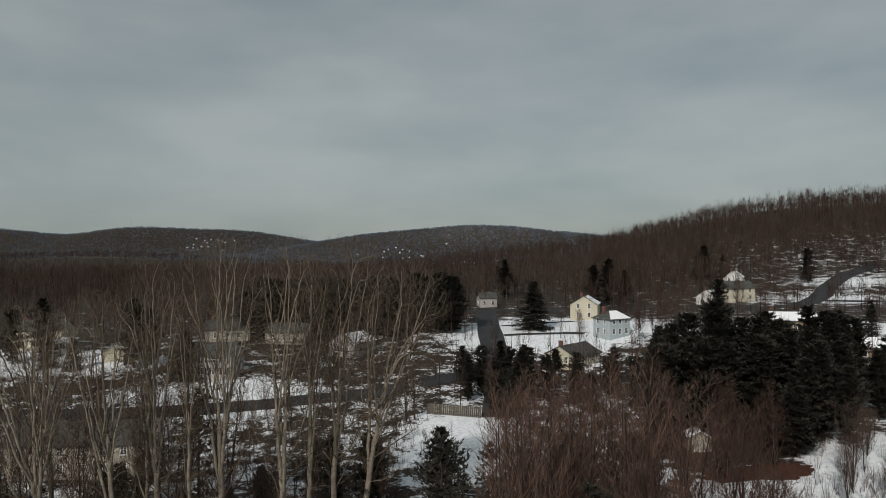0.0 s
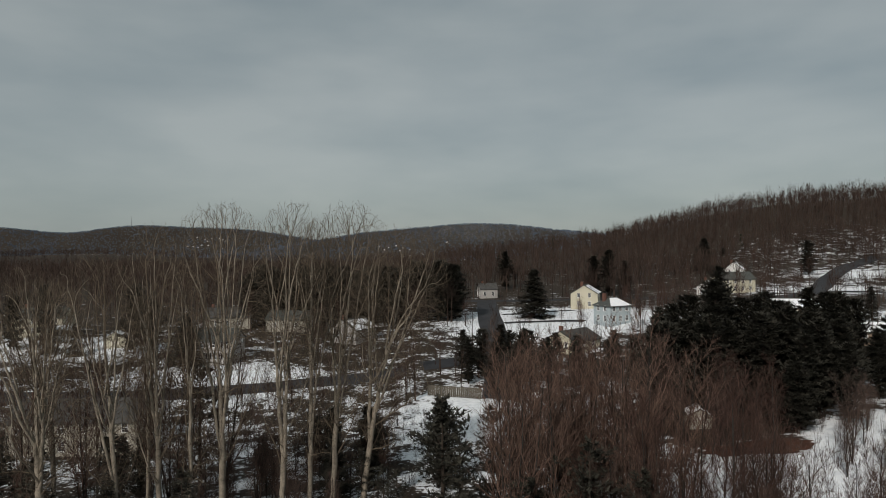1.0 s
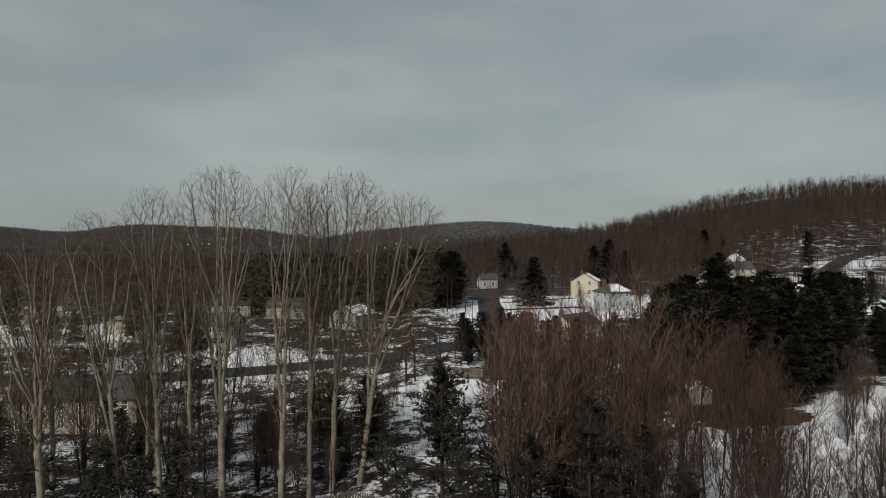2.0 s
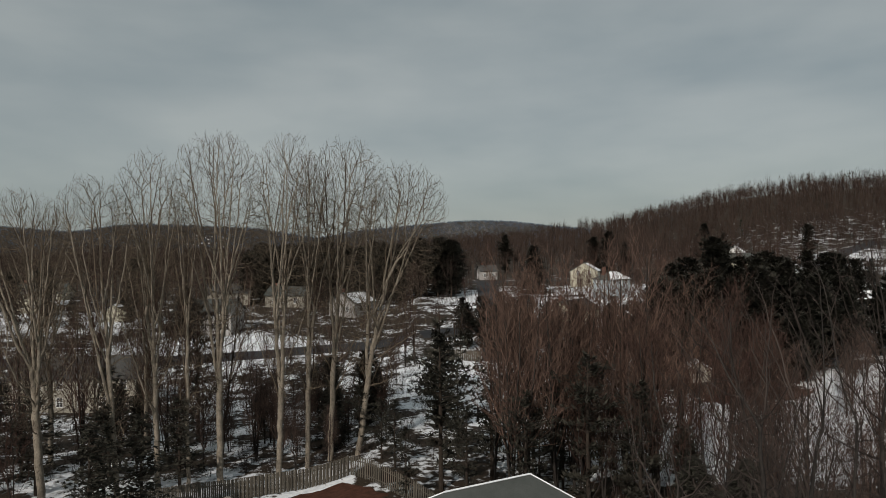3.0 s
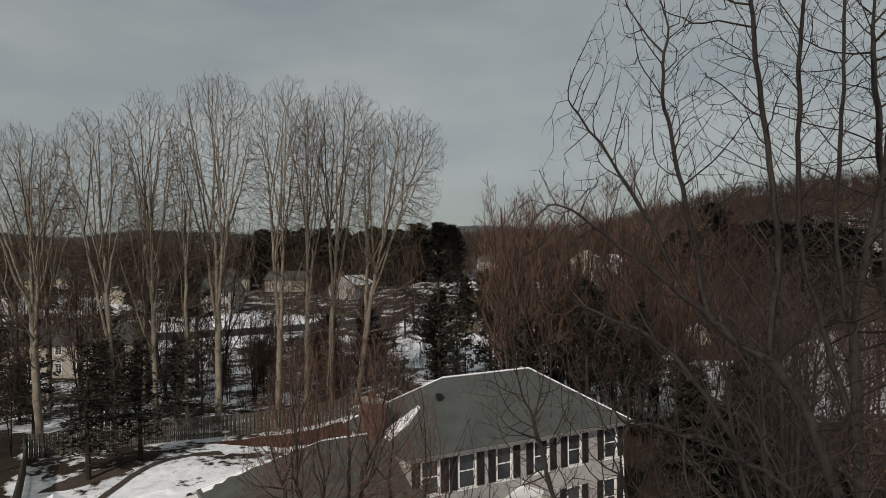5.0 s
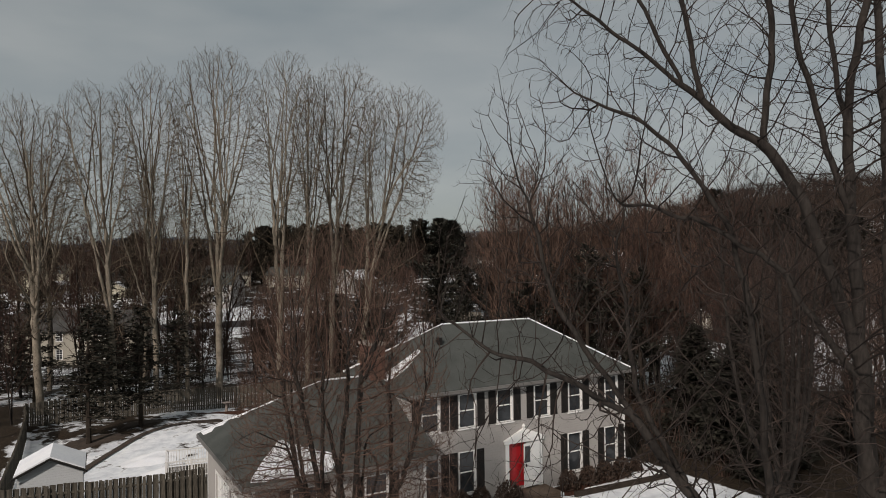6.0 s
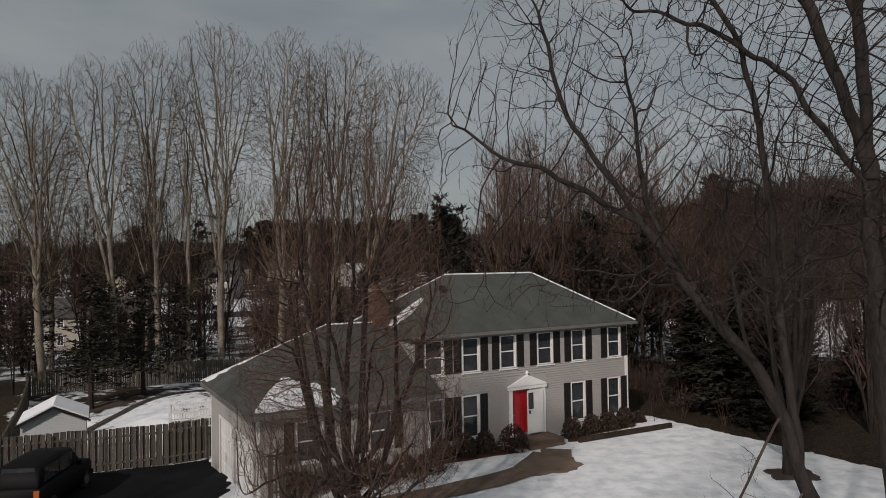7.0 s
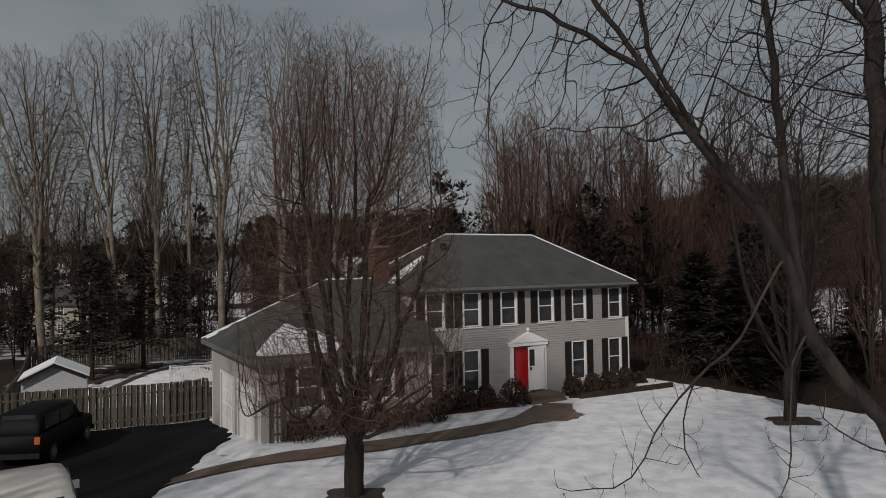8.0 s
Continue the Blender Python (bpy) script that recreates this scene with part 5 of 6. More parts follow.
pts = crown_points(rng, 34000, 7.6, 20.6, [(0.0, 6.0), (0.13, 6.5), (0.26, 6.0), (0.5, 4.9), (0.62, 4.4), (0.84, 3.3), (0.94, 2.4), (1.0, 0.7)], (0, 0), 0.42)
pts += np.array((-0.9, -0.1, 0.0))
pts = pts[(pts[:, 0] > -4.6) | (pts[:, 2] > 10.4) | (np.arange(len(pts)) % 4 == 0)]
pts = pts[pts[:, 2] < 20.5 - 0.5 * np.maximum(0, -0.9 - pts[:, 0])]
low = []
for line in BOUGHS[-4:]:
    for p, q in zip(line[1:-1], line[2:]):
        for _ in range(26):
            f = rng.random()
            low.append([a + (b - a) * f + rng.gauss(0, 0.2) for a, b in zip(p, q)])
low = np.array(low) - base
pts = np.concatenate([pts, low])
nodes, parent = grow(33, [[tuple(np.array(p) - base) for p in line] for line in BOUGHS], pts, 0.12, 0.8, 0.165, 0.42, 0.2, 0.55, 0.75, 0.022)
clothe(rng, trunk, crown, nodes, parent, 0.21, 0.0038, 0.03, 1, 0.16, 0.0036, 0.55, 0.2)
part("trunk", trunk, M_BARK, big, smooth=True)
part("crown", crown, M_TWIG_DARK, big, "bare leafless branches with fine twigs")

# ---- conifers ----
def conifer(name, label, seed, tall, spread, layers, per, sparse=0.0, group="", low=0.06, clump=7, size=0.34, ragged=False):
    """Trunk, whorls of drooping boughs and sprays of needles along them."""
    rng = random.Random(seed)
    t = thing(name, label, "tree", pose(0, -320, 0), group)
    g, n = Geo(), Geo()
    g.tube([(0, 0, 0), (0.05, 0, tall * 0.5), (0, 0.03, tall)], [0.012 * tall + 0.06, 0.008 * tall + 0.03, 0.02], 7)
    for k in range(layers):
        for i in range(per):
            if rng.random() < sparse:
                continue
            f = min(low + (1 - low) * (k + rng.uniform(0, 1.0 if ragged else 0.6)) / layers, 0.985)
            z = f * tall
            reach = spread * ((1 - f) ** 0.8 if not ragged else min(1.0, 3.4 * (1 - f) ** 0.85) * (0.62 + 0.38 * f / (f + 0.2)) * (0.85 + 0.25 * math.sin(9 * f + seed))) + 0.25
            a = rng.uniform(0, 6.28)
            ln = reach * (rng.uniform(0.4, 1.2) if ragged else rng.uniform(0.6, 1.15))
            rise = rng.uniform(-0.05, 0.4) + 0.45 * f if ragged else rng.uniform(-0.25, 0.12) + 0.35 * f
            pts = [(math.cos(a) * ln * s, math.sin(a) * ln * s, z + ln * (rise * s - 0.10 * s * s)) for s in (0, 0.35, 0.7, 1.0)]
            g.tube(pts, [0.035, 0.026, 0.016, 0.006], 3)
            for c in range(int(clump * (0.5 + ln / spread))):
                s = rng.uniform(0.25, 1.05)
                p = (math.cos(a) * ln * s + rng.gauss(0, 0.12 * ln), math.sin(a) * ln * s + rng.gauss(0, 0.12 * ln), z + ln * (rise * s - 0.1 * s * s) + rng.gauss(0, 0.10))
                for q in range(3):
                    b = a + rng.gauss(0, 0.9)
                    w = size * rng.uniform(0.5, 1.3)
                    o = len(n.v)
                    dx, dy, dz = math.cos(b) * w, math.sin(b) * w, (rng.uniform(-0.25, 1.0) if ragged else rng.uniform(-0.35, 0.35)) * w
                    px, py = -math.sin(b) * w * 0.28, math.cos(b) * w * 0.28
                    n.v += [(p[0] - px, p[1] - py, p[2]), (p[0] + px, p[1] + py, p[2] + rng.uniform(-0.1, 0.1)), (p[0] + dx, p[1] + dy, p[2] + dz)]
                    n.f.append((o, o + 1, o + 2))
    part("trunk", g, M_PINE_BARK, t)
    part("crown", n, M_NEEDLE, t, "dark green needles")
    return t


def plant(kinds, spots, seed):
    """spots: (x, y, height); each kind has its height under 'tall'."""
    rng = random.Random(seed)
    used = {}
    for i, (x, y, tall) in enumerate(spots):
        k = kinds[i % len(kinds)]
        s = tall / k["tall"] / (used.get(k.name, 1.0) if kinds is PINES else 1.0)
        m = pose(x, y, land(x, y) - 0.1, 0, 0, rng.uniform(0, 360)) @ Matrix.Scale(s, 4)
        if k.name in used:
            copy_thing(k, m)
        else:
            used[k.name] = s
            k.matrix_basis = m


PINES = [conifer("pine_tree", "dark green white pine with irregular boughs", 60 + i, 17, 4.0, 26, 7, 0.08, "pines", 0.06, 27, 0.55, True) for i in range(3)]
SPRUCES = [conifer("spruce_tree", "broad dark green spruce on a snowy lawn", 75, 10, 4.0, 24, 10, 0.03, "spruces", 0.03, 22, 0.5)] + [conifer("spruce_tree", "dark green cone-shaped spruce", 70 + i, 10, 2.7, 22, 9, 0.04, "spruces", 0.03, 15, 0.42) for i in range(2)]
YOUNG = [conifer("spruce_tree", "dark open-branched young spruce in the back yard", 80 + i, 7.4, 2.1, 18, 6, 0.14, "back-yard spruces", 0.2, 10, 0.26) for i in range(2)]
for k, tall in [(p, 17) for p in PINES] + [(p, 10) for p in SPRUCES] + [(p, 7.4) for p in YOUNG]:
    k["tall"] = tall
OPEN = [conifer("pine_tree", "open-crowned pine among bare trees behind the house", 90 + i, 14, 3.0, 22, 5, 0.3, "pines", 0.12, 12, 0.40, True) for i in range(2)]
for k in OPEN:
    k["tall"] = 14
plant(OPEN, [(11, 51.5, 12.2), (14.5, 50, 10.5), (6.2, 51, 11), (7, 63, 15.2), (10, 62, 14.4), (12.5, 64, 15.4), (15.5, 62, 14), (18.5, 61, 13.5), (8.6, 65, 13), (14, 66, 14.5), (-0.2, 57, 16.4), (4.3, 60, 17.2), (1.8, 52, 9.5), (-3.0, 55, 8), (7.5, 53, 9), (-6, 66, 8), (10, 57, 10), (14, 52, 8.5), (-28.5, 79, 18), (-20, 76, 8), (18, 50, 8), (-4.5, 63, 8.5), (1.4, 66, 11), (5.2, 67, 10), (-8.5, 69, 8)], 35)
plant(PINES, [(-0.3, 75, 10.3), (-9, 80, 9), (-14, 84, 8.5),
              *[(x, y, 12 + 5 * ((x * 7.3 + y * 3.1) % 1.0)) for x, y in spots_in(40, 21, 28, 74, 98, 124, lambda x, y: 0.31 < x / y < 0.585, apart=3.7)], (42, 105, 20),
              *[(x, y, 7.5 + 3 * ((x * 3 + y) % 1.0)) for x, y in spots_in(18, 22, 3, 36, 120, 140, apart=3.8)],
              *[(x, y, 14.5 + 2.5 * ((x * 3 + y) % 1.0)) for x, y in spots_in(40, 23, -56, 5, 188, 206, apart=3.6)],
              (26, 287, 16), (66, 112, 13.5), (70, 116, 15), (73, 111, 13), (68.5, 107, 11), (73, 180, 13), (50, 94, 12.5), (53.5, 97, 14), (47.5, 91.5, 9.5), (56, 94, 11), (52, 130, 17), (55, 250, 15), (62, 255, 17), (67, 252, 13), (161, 300, 15), (-99, 168, 15), (-104, 164, 13), (-73, 160, 16), (-70, 163, 13),
              # the last seven pines stand out of view, added to shade the driveway
              *[(x, y, 0.62 * h) for x, y, h in [(22, 42, 8), (31, 44, 10), (24, 50, 9), (36, 40, 10), (-35, 78, 9), (-22, 82, 9), (-17, 90, 10), (-52, 66, 10), (-8, 84, 10), (-40, 84, 10), (-62, 78, 12), (-46, 74, 9), (-40, 90, 9), (-58, 88, 10), (20, 57, 9), (-25, 7, 15), (-20.5, 3, 14), (-30, 13, 15), (-16, -3, 15), (-21, 10, 14), (-26, 1, 16), (-16.5, 5, 14)]]], 31)
plant(SPRUCES, [(25.8, 194, 14), (123, 330, 11), (-93, 160, 10), (128, 334, 11), (135, 328, 10), (107, 170, 9), (-57, 150, 8), (-86, 158, 7), (-12, 74, 8), (17, 39, 5), (26, 36, 6), (23, 38.5, 5), (16, 43, 5), (32, 33, 5.5), (15.4, 34.4, 4.2), (17, 37.6, 6), (23, 32.2, 5.5)], 32)
plant(YOUNG, [(-24.5, 47.2, 9.6), (-22.5, 50.8, 9.2), (-28.5, 57, 6.6), (-23.5, 60.5, 7.0), (-31, 63, 8.5), (-41, 62, 9), (-36, 60, 8)], 33)

# ---- shrubs, beds, snow banks ----
def shrub(name, label, x, y, z, rx, ry, h, seed, mat, leaves=1300, group="foundation shrubs"):
    """A clipped or ragged bush: short stems and many small leaves, denser near the surface."""
    rng = random.Random(seed)
    t = thing(name, label, "shrub", pose(x, y, z), group)
    stem, leaf = Geo(), Geo()
    for i in range(7):
        a = rng.uniform(0, 6.28)
        stem.tube([(0, 0, -0.1), (math.cos(a) * rx * 0.4, math.sin(a) * ry * 0.4, h * 0.5), (math.cos(a) * rx * 0.7, math.sin(a) * ry * 0.7, h * 0.85)], [0.025, 0.015, 0.006], 3)
    for i in range(leaves):
        a, f = rng.uniform(0, 6.28), rng.random()
        s = math.sqrt(1 - (f * 0.95) ** 2) * rng.uniform(0.6, 1.04)
        p = (math.cos(a) * rx * s, math.sin(a) * ry * s, h * f * rng.uniform(0.85, 1.1) + 0.03)
        b, w = rng.uniform(0, 6.28), rng.uniform(0.04, 0.11)
        o = len(leaf.v)
        leaf.v += [p, (p[0] + math.cos(b) * w, p[1] + math.sin(b) * w, p[2] + rng.uniform(-0.06, 0.1)), (p[0] + math.cos(b + 1.1) * w, p[1] + math.sin(b + 1.1) * w, p[2] + rng.uniform(-0.03, 0.14))]
        leaf.f.append((o, o + 1, o + 2))
    part("woody_base", stem, M_TWIG, t)
    part("foliage", leaf, mat, t)
    return t


def by_house(u, v):
    p = HOUSE @ Vector((u, v, 0))
    return p.x, p.y


for i, (u, v, r, h) in enumerate([(0.8, -0.75, 0.52, 0.8), (1.9, -0.7, 0.56, 0.9), (3.0, -0.75, 0.52, 0.85), (4.2, -1.2, 0.72, 1.05), (7.95, -0.8, 0.52, 0.85), (9.3, -0.7, 0.5, 0.8), (10.35, -0.75, 0.52, 0.9), (11.5, -0.7, 0.52, 0.9), (12.75, -0.4, 0.36, 0.5)]):
    x, y = by_house(u, v)
    shrub("foundation_shrub", "dark rounded evergreen shrub against the house front", x, y, land(x, y), r, r * 0.85, h, 500 + i, M_SHRUB)
for i, (u, v, r, h) in enumerate([(-5.9, -2.0, 0.75, 0.8), (-4.3, -2.0, 0.8, 0.75), (-2.9, -2.1, 0.7, 0.8), (-1.6, -2.0, 0.7, 0.8), (-0.4, -1.9, 0.6, 0.8)]):
    x, y = by_house(u, v)
    shrub("foundation_shrub", "low dark shrub in front of the garage wing", x, y, land(x, y), r, r * 0.85, h, 530 + i, M_SHRUB)


def patch(name, points, mat, label, category, lift, kind="structure", at=Matrix(), rings=6, ragged=1.0):
    """A thin bed on the land, given by its outline."""
    pts = [at @ Vector((*p, 0)) for p in points]
    cx, cy = sum(p.x for p in pts) / len(pts), sum(p.y for p in pts) / len(pts)
    g = Geo()
    n = len(pts) * 6
    for k in range(rings + 1):
        for i in range(n):
            j, t = divmod(i, 6)
            a, b = pts[j], pts[(j + 1) % len(pts)]
            wob = 1 + ragged * (0.05 * math.sin(i * 1.7) + 0.04 * math.sin(i * 4.1))
            x, y = a.x + (b.x - a.x) * t / 6, a.y + (b.y - a.y) * t / 6
            s = k / rings * wob
            x, y = cx + (x - cx) * s, cy + (y - cy) * s
            g.v.append((x, y, land(x, y) + lift * (1 if k < rings else -1)))
    for k in range(rings):
        for i in range(n):
            j = (i + 1) % n
            g.f.append((k * n + i, (k + 1) * n + i, (k + 1) * n + j, k * n + j))
    return solo(name, g, mat, label, category, kind=kind, smooth=True)


patch("driveway", [(-10.75, 33.5), (-12.1, 34.9), (-20.8, 32.0), (-27, 29.8), (-31, 22), (-30, 8), (-20, 5), (-8.2, 6), (-8.3, 14), (-8.3, 20), (-8.5, 23.4), (-8.8, 25.5), (-8.5, 27.9), (-9.3, 30.0)], M_ASPHALT_SHADED, "asphalt driveway beside the garage, coloured black for the shade on it", "driveway", 0.05, rings=16, ragged=0.25)
patch("garden_bed", [(0.2, -0.1), (0.2, -1.3), (4.5, -1.6), (4.6, -0.1)], M_MULCH, "dark mulch bed under the front windows", "garden bed", 0.03, at=HOUSE)
patch("garden_bed", [(7.2, -0.1), (7.2, -1.6), (13.2, -1.7), (13.4, -0.1)], M_MULCH, "dark mulch bed with timber edging", "garden bed", 0.03, at=HOUSE)
patch("path_landing", [(3.9, 30.9), (5.4, 30.2), (5.9, 28.6), (5.2, 27.6), (3.4, 27.0), (2.0, 26.6), (2.6, 28.2)], M_PATH, "brown paved landing before the front steps", "path", 0.05)
patch("mulch_ring", [(12.5, 26.1), (14.4, 26.0), (14.6, 27.5), (12.6, 27.6)], M_LITTER, "mulch ring round the lawn tree", "mulch", 0.05)
patch("mulch_ring", [(-3.4, 18.3), (-1.7, 18.3), (-1.7, 19.6), (-3.4, 19.6)], M_LITTER, "mulch ring round the front-yard tree", "mulch", 0.05)
patch("garden_bed", [(-20.5, 55.6), (-14.5, 58.6), (-8.9, 61.3), (-4.6, 57), (-3.6, 54), (-9, 54), (-15, 54.2)], M_MULCH, "red-brown mulch bed inside the back fence", "garden bed", 0.05)
patch("garden_bed", [(-27.2, 45), (-26.5, 47), (-25.5, 48.7), (-23.8, 49.4), (-21.8, 49), (-23, 47.5), (-24.9, 45.6)], M_LITTER, "dark mulch bed under the young spruces", "garden bed", 0.05)
patch("garden_bed", [(32, 87), (35, 84.6), (39, 85), (43, 83.6), (47, 85.4), (48.5, 88), (46, 90), (41, 90.6), (37, 89.2), (34, 90)], M_MULCH, "red-brown leaf bed beside the snowy yard", "garden bed", 0.06)
patch("garden_bed", [(-23.7, 50), (-21.1, 52.3), (-22.6, 53.2), (-24.2, 51.9)], M_LITTER, "dark mulch bed under the young spruces", "garden bed", 0.05)
patch("garden_bed", [(-19.4, 52.2), (-17.2, 53.0), (-16.4, 51.8), (-18.5, 51.2)], M_LITTER, "small mulch bed beside the garden path", "garden bed", 0.05)
ribbon("garden_path", [(-21.9, 39), (-22.1, 42.0), (-21.95, 45), (-21.4, 48.6), (-20.3, 50.6), (-18.6, 51.8), (-17.1, 52.4)], 0.5, M_LITTER, "narrow mulch path winding through the snowy back yard", "path", 0.08)
patch("bed_snow", [(8.2, -1.15), (8.2, -1.55), (10.4, -1.62), (13.0, -1.5), (14.2, -1.0), (13.9, -0.2), (12.9, -0.3), (11.4, -1.2), (9.8, -1.25)], M_SNOW, "strip of snow left in the front bed", "snow", 0.07, at=HOUSE)
sx, sy = by_house(13.5, -0.8)
bare_tree("sapling", "thin bare sapling at the corner of the house", sx, sy, [(0.02, 0.03, 2.4, 0.02, 0.0)], dict(YARD, levels=2, sides=(7, 4), min=0.004), 71, M_BARK, M_TWIG_DARK)
ex, ey = by_house(7.6, -1.7)
for i in range(3):
    a = Geo().box(i * 1.95, i * 1.95 + 1.9, -0.08, 0.08, -0.1, 0.2)
    solo("edging_timber", a, M_PINE_BARK, "weathered timber edging of the front bed", "edging", "bed edging timbers", at=pose(ex, ey, 0.05, 0, 0, 29.77 - 3))


def snow_bank(x, y, lx, ly, h, rot, seed):
    """A ploughed heap: a lumpy dome that sinks into the ground at its rim."""
    g, n, rings = Geo(), 36, 10
    for k in range(rings + 1):
        f = k / rings
        for i in range(n):
            a = 2 * math.pi * i / n
            ux, uy = math.cos(a) * f, math.sin(a) * f
            j = noise.noise((ux * 2.3 + seed, uy * 2.3, 1.7))
            k2 = noise.noise((ux * 6 + seed, uy * 6, 4.1))
            s = 1 + 0.22 * noise.noise((math.cos(a) * 1.6 + seed, math.sin(a) * 1.6, 9.0))
            g.v.append((ux * lx * s, uy * ly * s, h * max(0.0, (1 - f * f) * (0.8 + 0.7 * j) + 0.13 * k2) - 0.12 * f))
    for k in range(rings):
        for i in range(n):
            j = (i + 1) % n
            g.f.append((k * n + i, (k + 1) * n + i, (k + 1) * n + j, k * n + j))
    solo("snow_bank", g, M_SNOW, "ploughed bank of old snow beside the driveway", "snow bank", "snow banks", smooth=True, at=pose(x, y, land(x, y), 0, 0, rot))


snow_bank(-7.0, 25.9, 1.7, 0.9, 0.26, 50, 1)
snow_bank(-6.2, 24.3, 1.8, 0.9, 0.22, 25, 2)
snow_bank(-18, 44.5, 3.0, 1.6, 0.35, 30, 4)
snow_bank(-15.5, 41.5, 2.6, 1.5, 0.4, 20, 5)
snow_bank(-24, 43.6, 2.2, 1.0, 0.3, 15, 6)

# ---- sheds, deck ----
def garden_shed(name, label, x, y, rot, w, d, eave, peak, wall, snow=True):
    s = thing(name, label, "shed", pose(x, y, land(x, y) - 0.1, 0, 0, rot))
    a = w / 2
    part("front_wall", Geo().slab([(-a, 0, 0), (a, 0, 0), (a, 0, eave), (0, 0, peak - 0.05), (-a, 0, eave)], (0, 0.08, 0)), wall, s)
    part("back_wall", Geo().slab([(-a, d, 0), (a, d, 0), (a, d, eave), (0, d, peak - 0.05), (-a, d, eave)], (0, 0.08, 0)), wall, s)
    for x0 in (-a, a - 0.08):
        part("side_wall", Geo().box(x0, x0 + 0.08, 0.08, d, 0, eave), wall, s)
    k = (peak - eave) / a
    for sg in (-1, 1):
        e = sg * (a + 0.14)
        q = [(0, -0.25, peak), (0, d + 0.3, peak), (e, d + 0.3, peak - k * (a + 0.14)), (e, -0.25, peak - k * (a + 0.14))]
        r = part("roof_slope", Geo().slab(q if sg > 0 else q[::-1], (0, 0, -0.07)), M_SHINGLE_DARK, s)
        if snow:
            q = [(u * 0.97, -0.2 + v * 0, w2 + 0.075) for u, v, w2 in q[:0]] + [(p[0] * 0.98, p[1], p[2] + 0.075) for p in q]
            part("snow_cover", Geo().slab(q if sg > 0 else q[::-1], (0, 0, -0.07)), M_SNOW, r, "snow on the shed roof")
    door = part("door", Geo().box(-0.75, 0.75, -0.03, -0.002, 0.05, min(eave, 1.75)), wall, s)
    part("door_trim", Geo().box(-0.03, 0.03, -0.045, -0.03, 0.05, min(eave, 1.75)).box(-0.8, -0.75, -0.04, -0.002, 0.05, min(eave, 1.75) + 0.05).box(0.75, 0.8, -0.04, -0.002, 0.05, min(eave, 1.75) + 0.05), M_TRIM, door)
    part("rake_trim", Geo().slab([(-a - 0.2, -0.26, eave - 0.14), (0, -0.26, peak - 0.02), (a + 0.2, -0.26, eave - 0.14), (a + 0.2, -0.26, eave - 0.24), (0, -0.26, peak - 0.12), (-a - 0.2, -0.26, eave - 0.24)], (0, 0.03, 0)), M_SHUTTER, s)


garden_shed("garden_shed", "pale blue-grey shed with a snow-covered gable roof", -18.75, 32.75, 27, 2.75, 2.4, 2.72, 3.38, M_SIDING_PALE)
garden_shed("garden_shed", "small weathered shed among the bare trees", 36.5, 97, -10, 3.2, 3.2, 2.1, 3.1, M_SIDING_TAN)
garden_shed("garden_shed", "small pale shed on the neighbour's snowy lawn", -80, 165, 15, 5, 5, 2.6, 4.2, M_SIDING_CREAM)

deck = thing("wooden_deck", "small grey wooden deck with white baluster railing", "deck", pose(-13.9, 34.35, land(-13.9, 34.35) + 0.2, 0, 0, 22))
for i in range(16):
    part("deck_board", Geo().box(0.0 + i * 0.16, 0.15 + i * 0.16, 0, 2.4, 1.30, 1.34), M_FENCE, deck)
for x, y in ((0.05, 0.05), (2.45, 0.05), (0.05, 2.35), (2.45, 2.35), (1.25, 0.05)):
    part("post", Geo().box(x - 0.05, x + 0.05, y - 0.05, y + 0.05, -0.3, 2.3), M_TRIM, deck)
for y in (0.05, 2.35):
    part("rail", Geo().box(0, 2.5, y - 0.04, y + 0.04, 2.2, 2.26).box(0, 2.5, y - 0.03, y + 0.03, 1.42, 1.47), M_TRIM, deck)
    for i in range(17):
        part("baluster", Geo().box(0.12 + i * 0.138, 0.155 + i * 0.138, y - 0.018, y + 0.018, 1.46, 2.21), M_TRIM, deck)
part("rail", Geo().box(0.01, 0.09, 0.05, 2.35, 2.2, 2.26).box(0.02, 0.08, 0.05, 2.35, 1.42, 1.47), M_TRIM, deck)
for i in range(16):
    part("baluster", Geo().box(0.03, 0.066, 0.12 + i * 0.138, 0.155 + i * 0.138, 1.46, 2.21), M_TRIM, deck)
part("skirt", Geo().box(0.0, 2.5, -0.01, 0.02, -0.2, 1.29).box(-0.01, 0.02, 0.02, 2.4, -0.2, 1.29), M_FENCE, deck)

bath = thing("bird_bath", "pale stone bird bath by the back fence", "bird bath", pose(-18.0, 56.6, land(-18, 56.6)))
part("pedestal", Geo().tube([(0, 0, -0.05), (0, 0, 0.1), (0, 0, 0.5), (0, 0, 0.62)], [0.2, 0.12, 0.08, 0.14], 10, True), M_MORTAR, bath)
part("bowl", Geo().tube([(0, 0, 0.62), (0, 0, 0.68), (0, 0, 0.76)], [0.14, 0.28, 0.34], 14, True), M_MORTAR, bath)

tx, ty = by_house(-7.0, -2.0)
trellis = thing("trellis", "weathered wooden trellis screen at the garage corner", "trellis", pose(tx, ty, land(tx, ty), 0, 0, 29.77))
for x in (0, 0.5, 1.0):
    part("post", Geo().box(x - 0.045, x + 0.045, -0.045, 0.045, -0.2, 1.75), M_FENCE, trellis)
for z in (0.4, 1.0, 1.6):
    part("rail", Geo().box(-0.05, 1.05, -0.065, -0.046, z, z + 0.07), M_FENCE, trellis)
for i in range(7):
    part("slat", Geo().box(0.04 + i * 0.15, 0.11 + i * 0.15, -0.085, -0.066, 0.1, 1.7), M_FENCE, trellis)

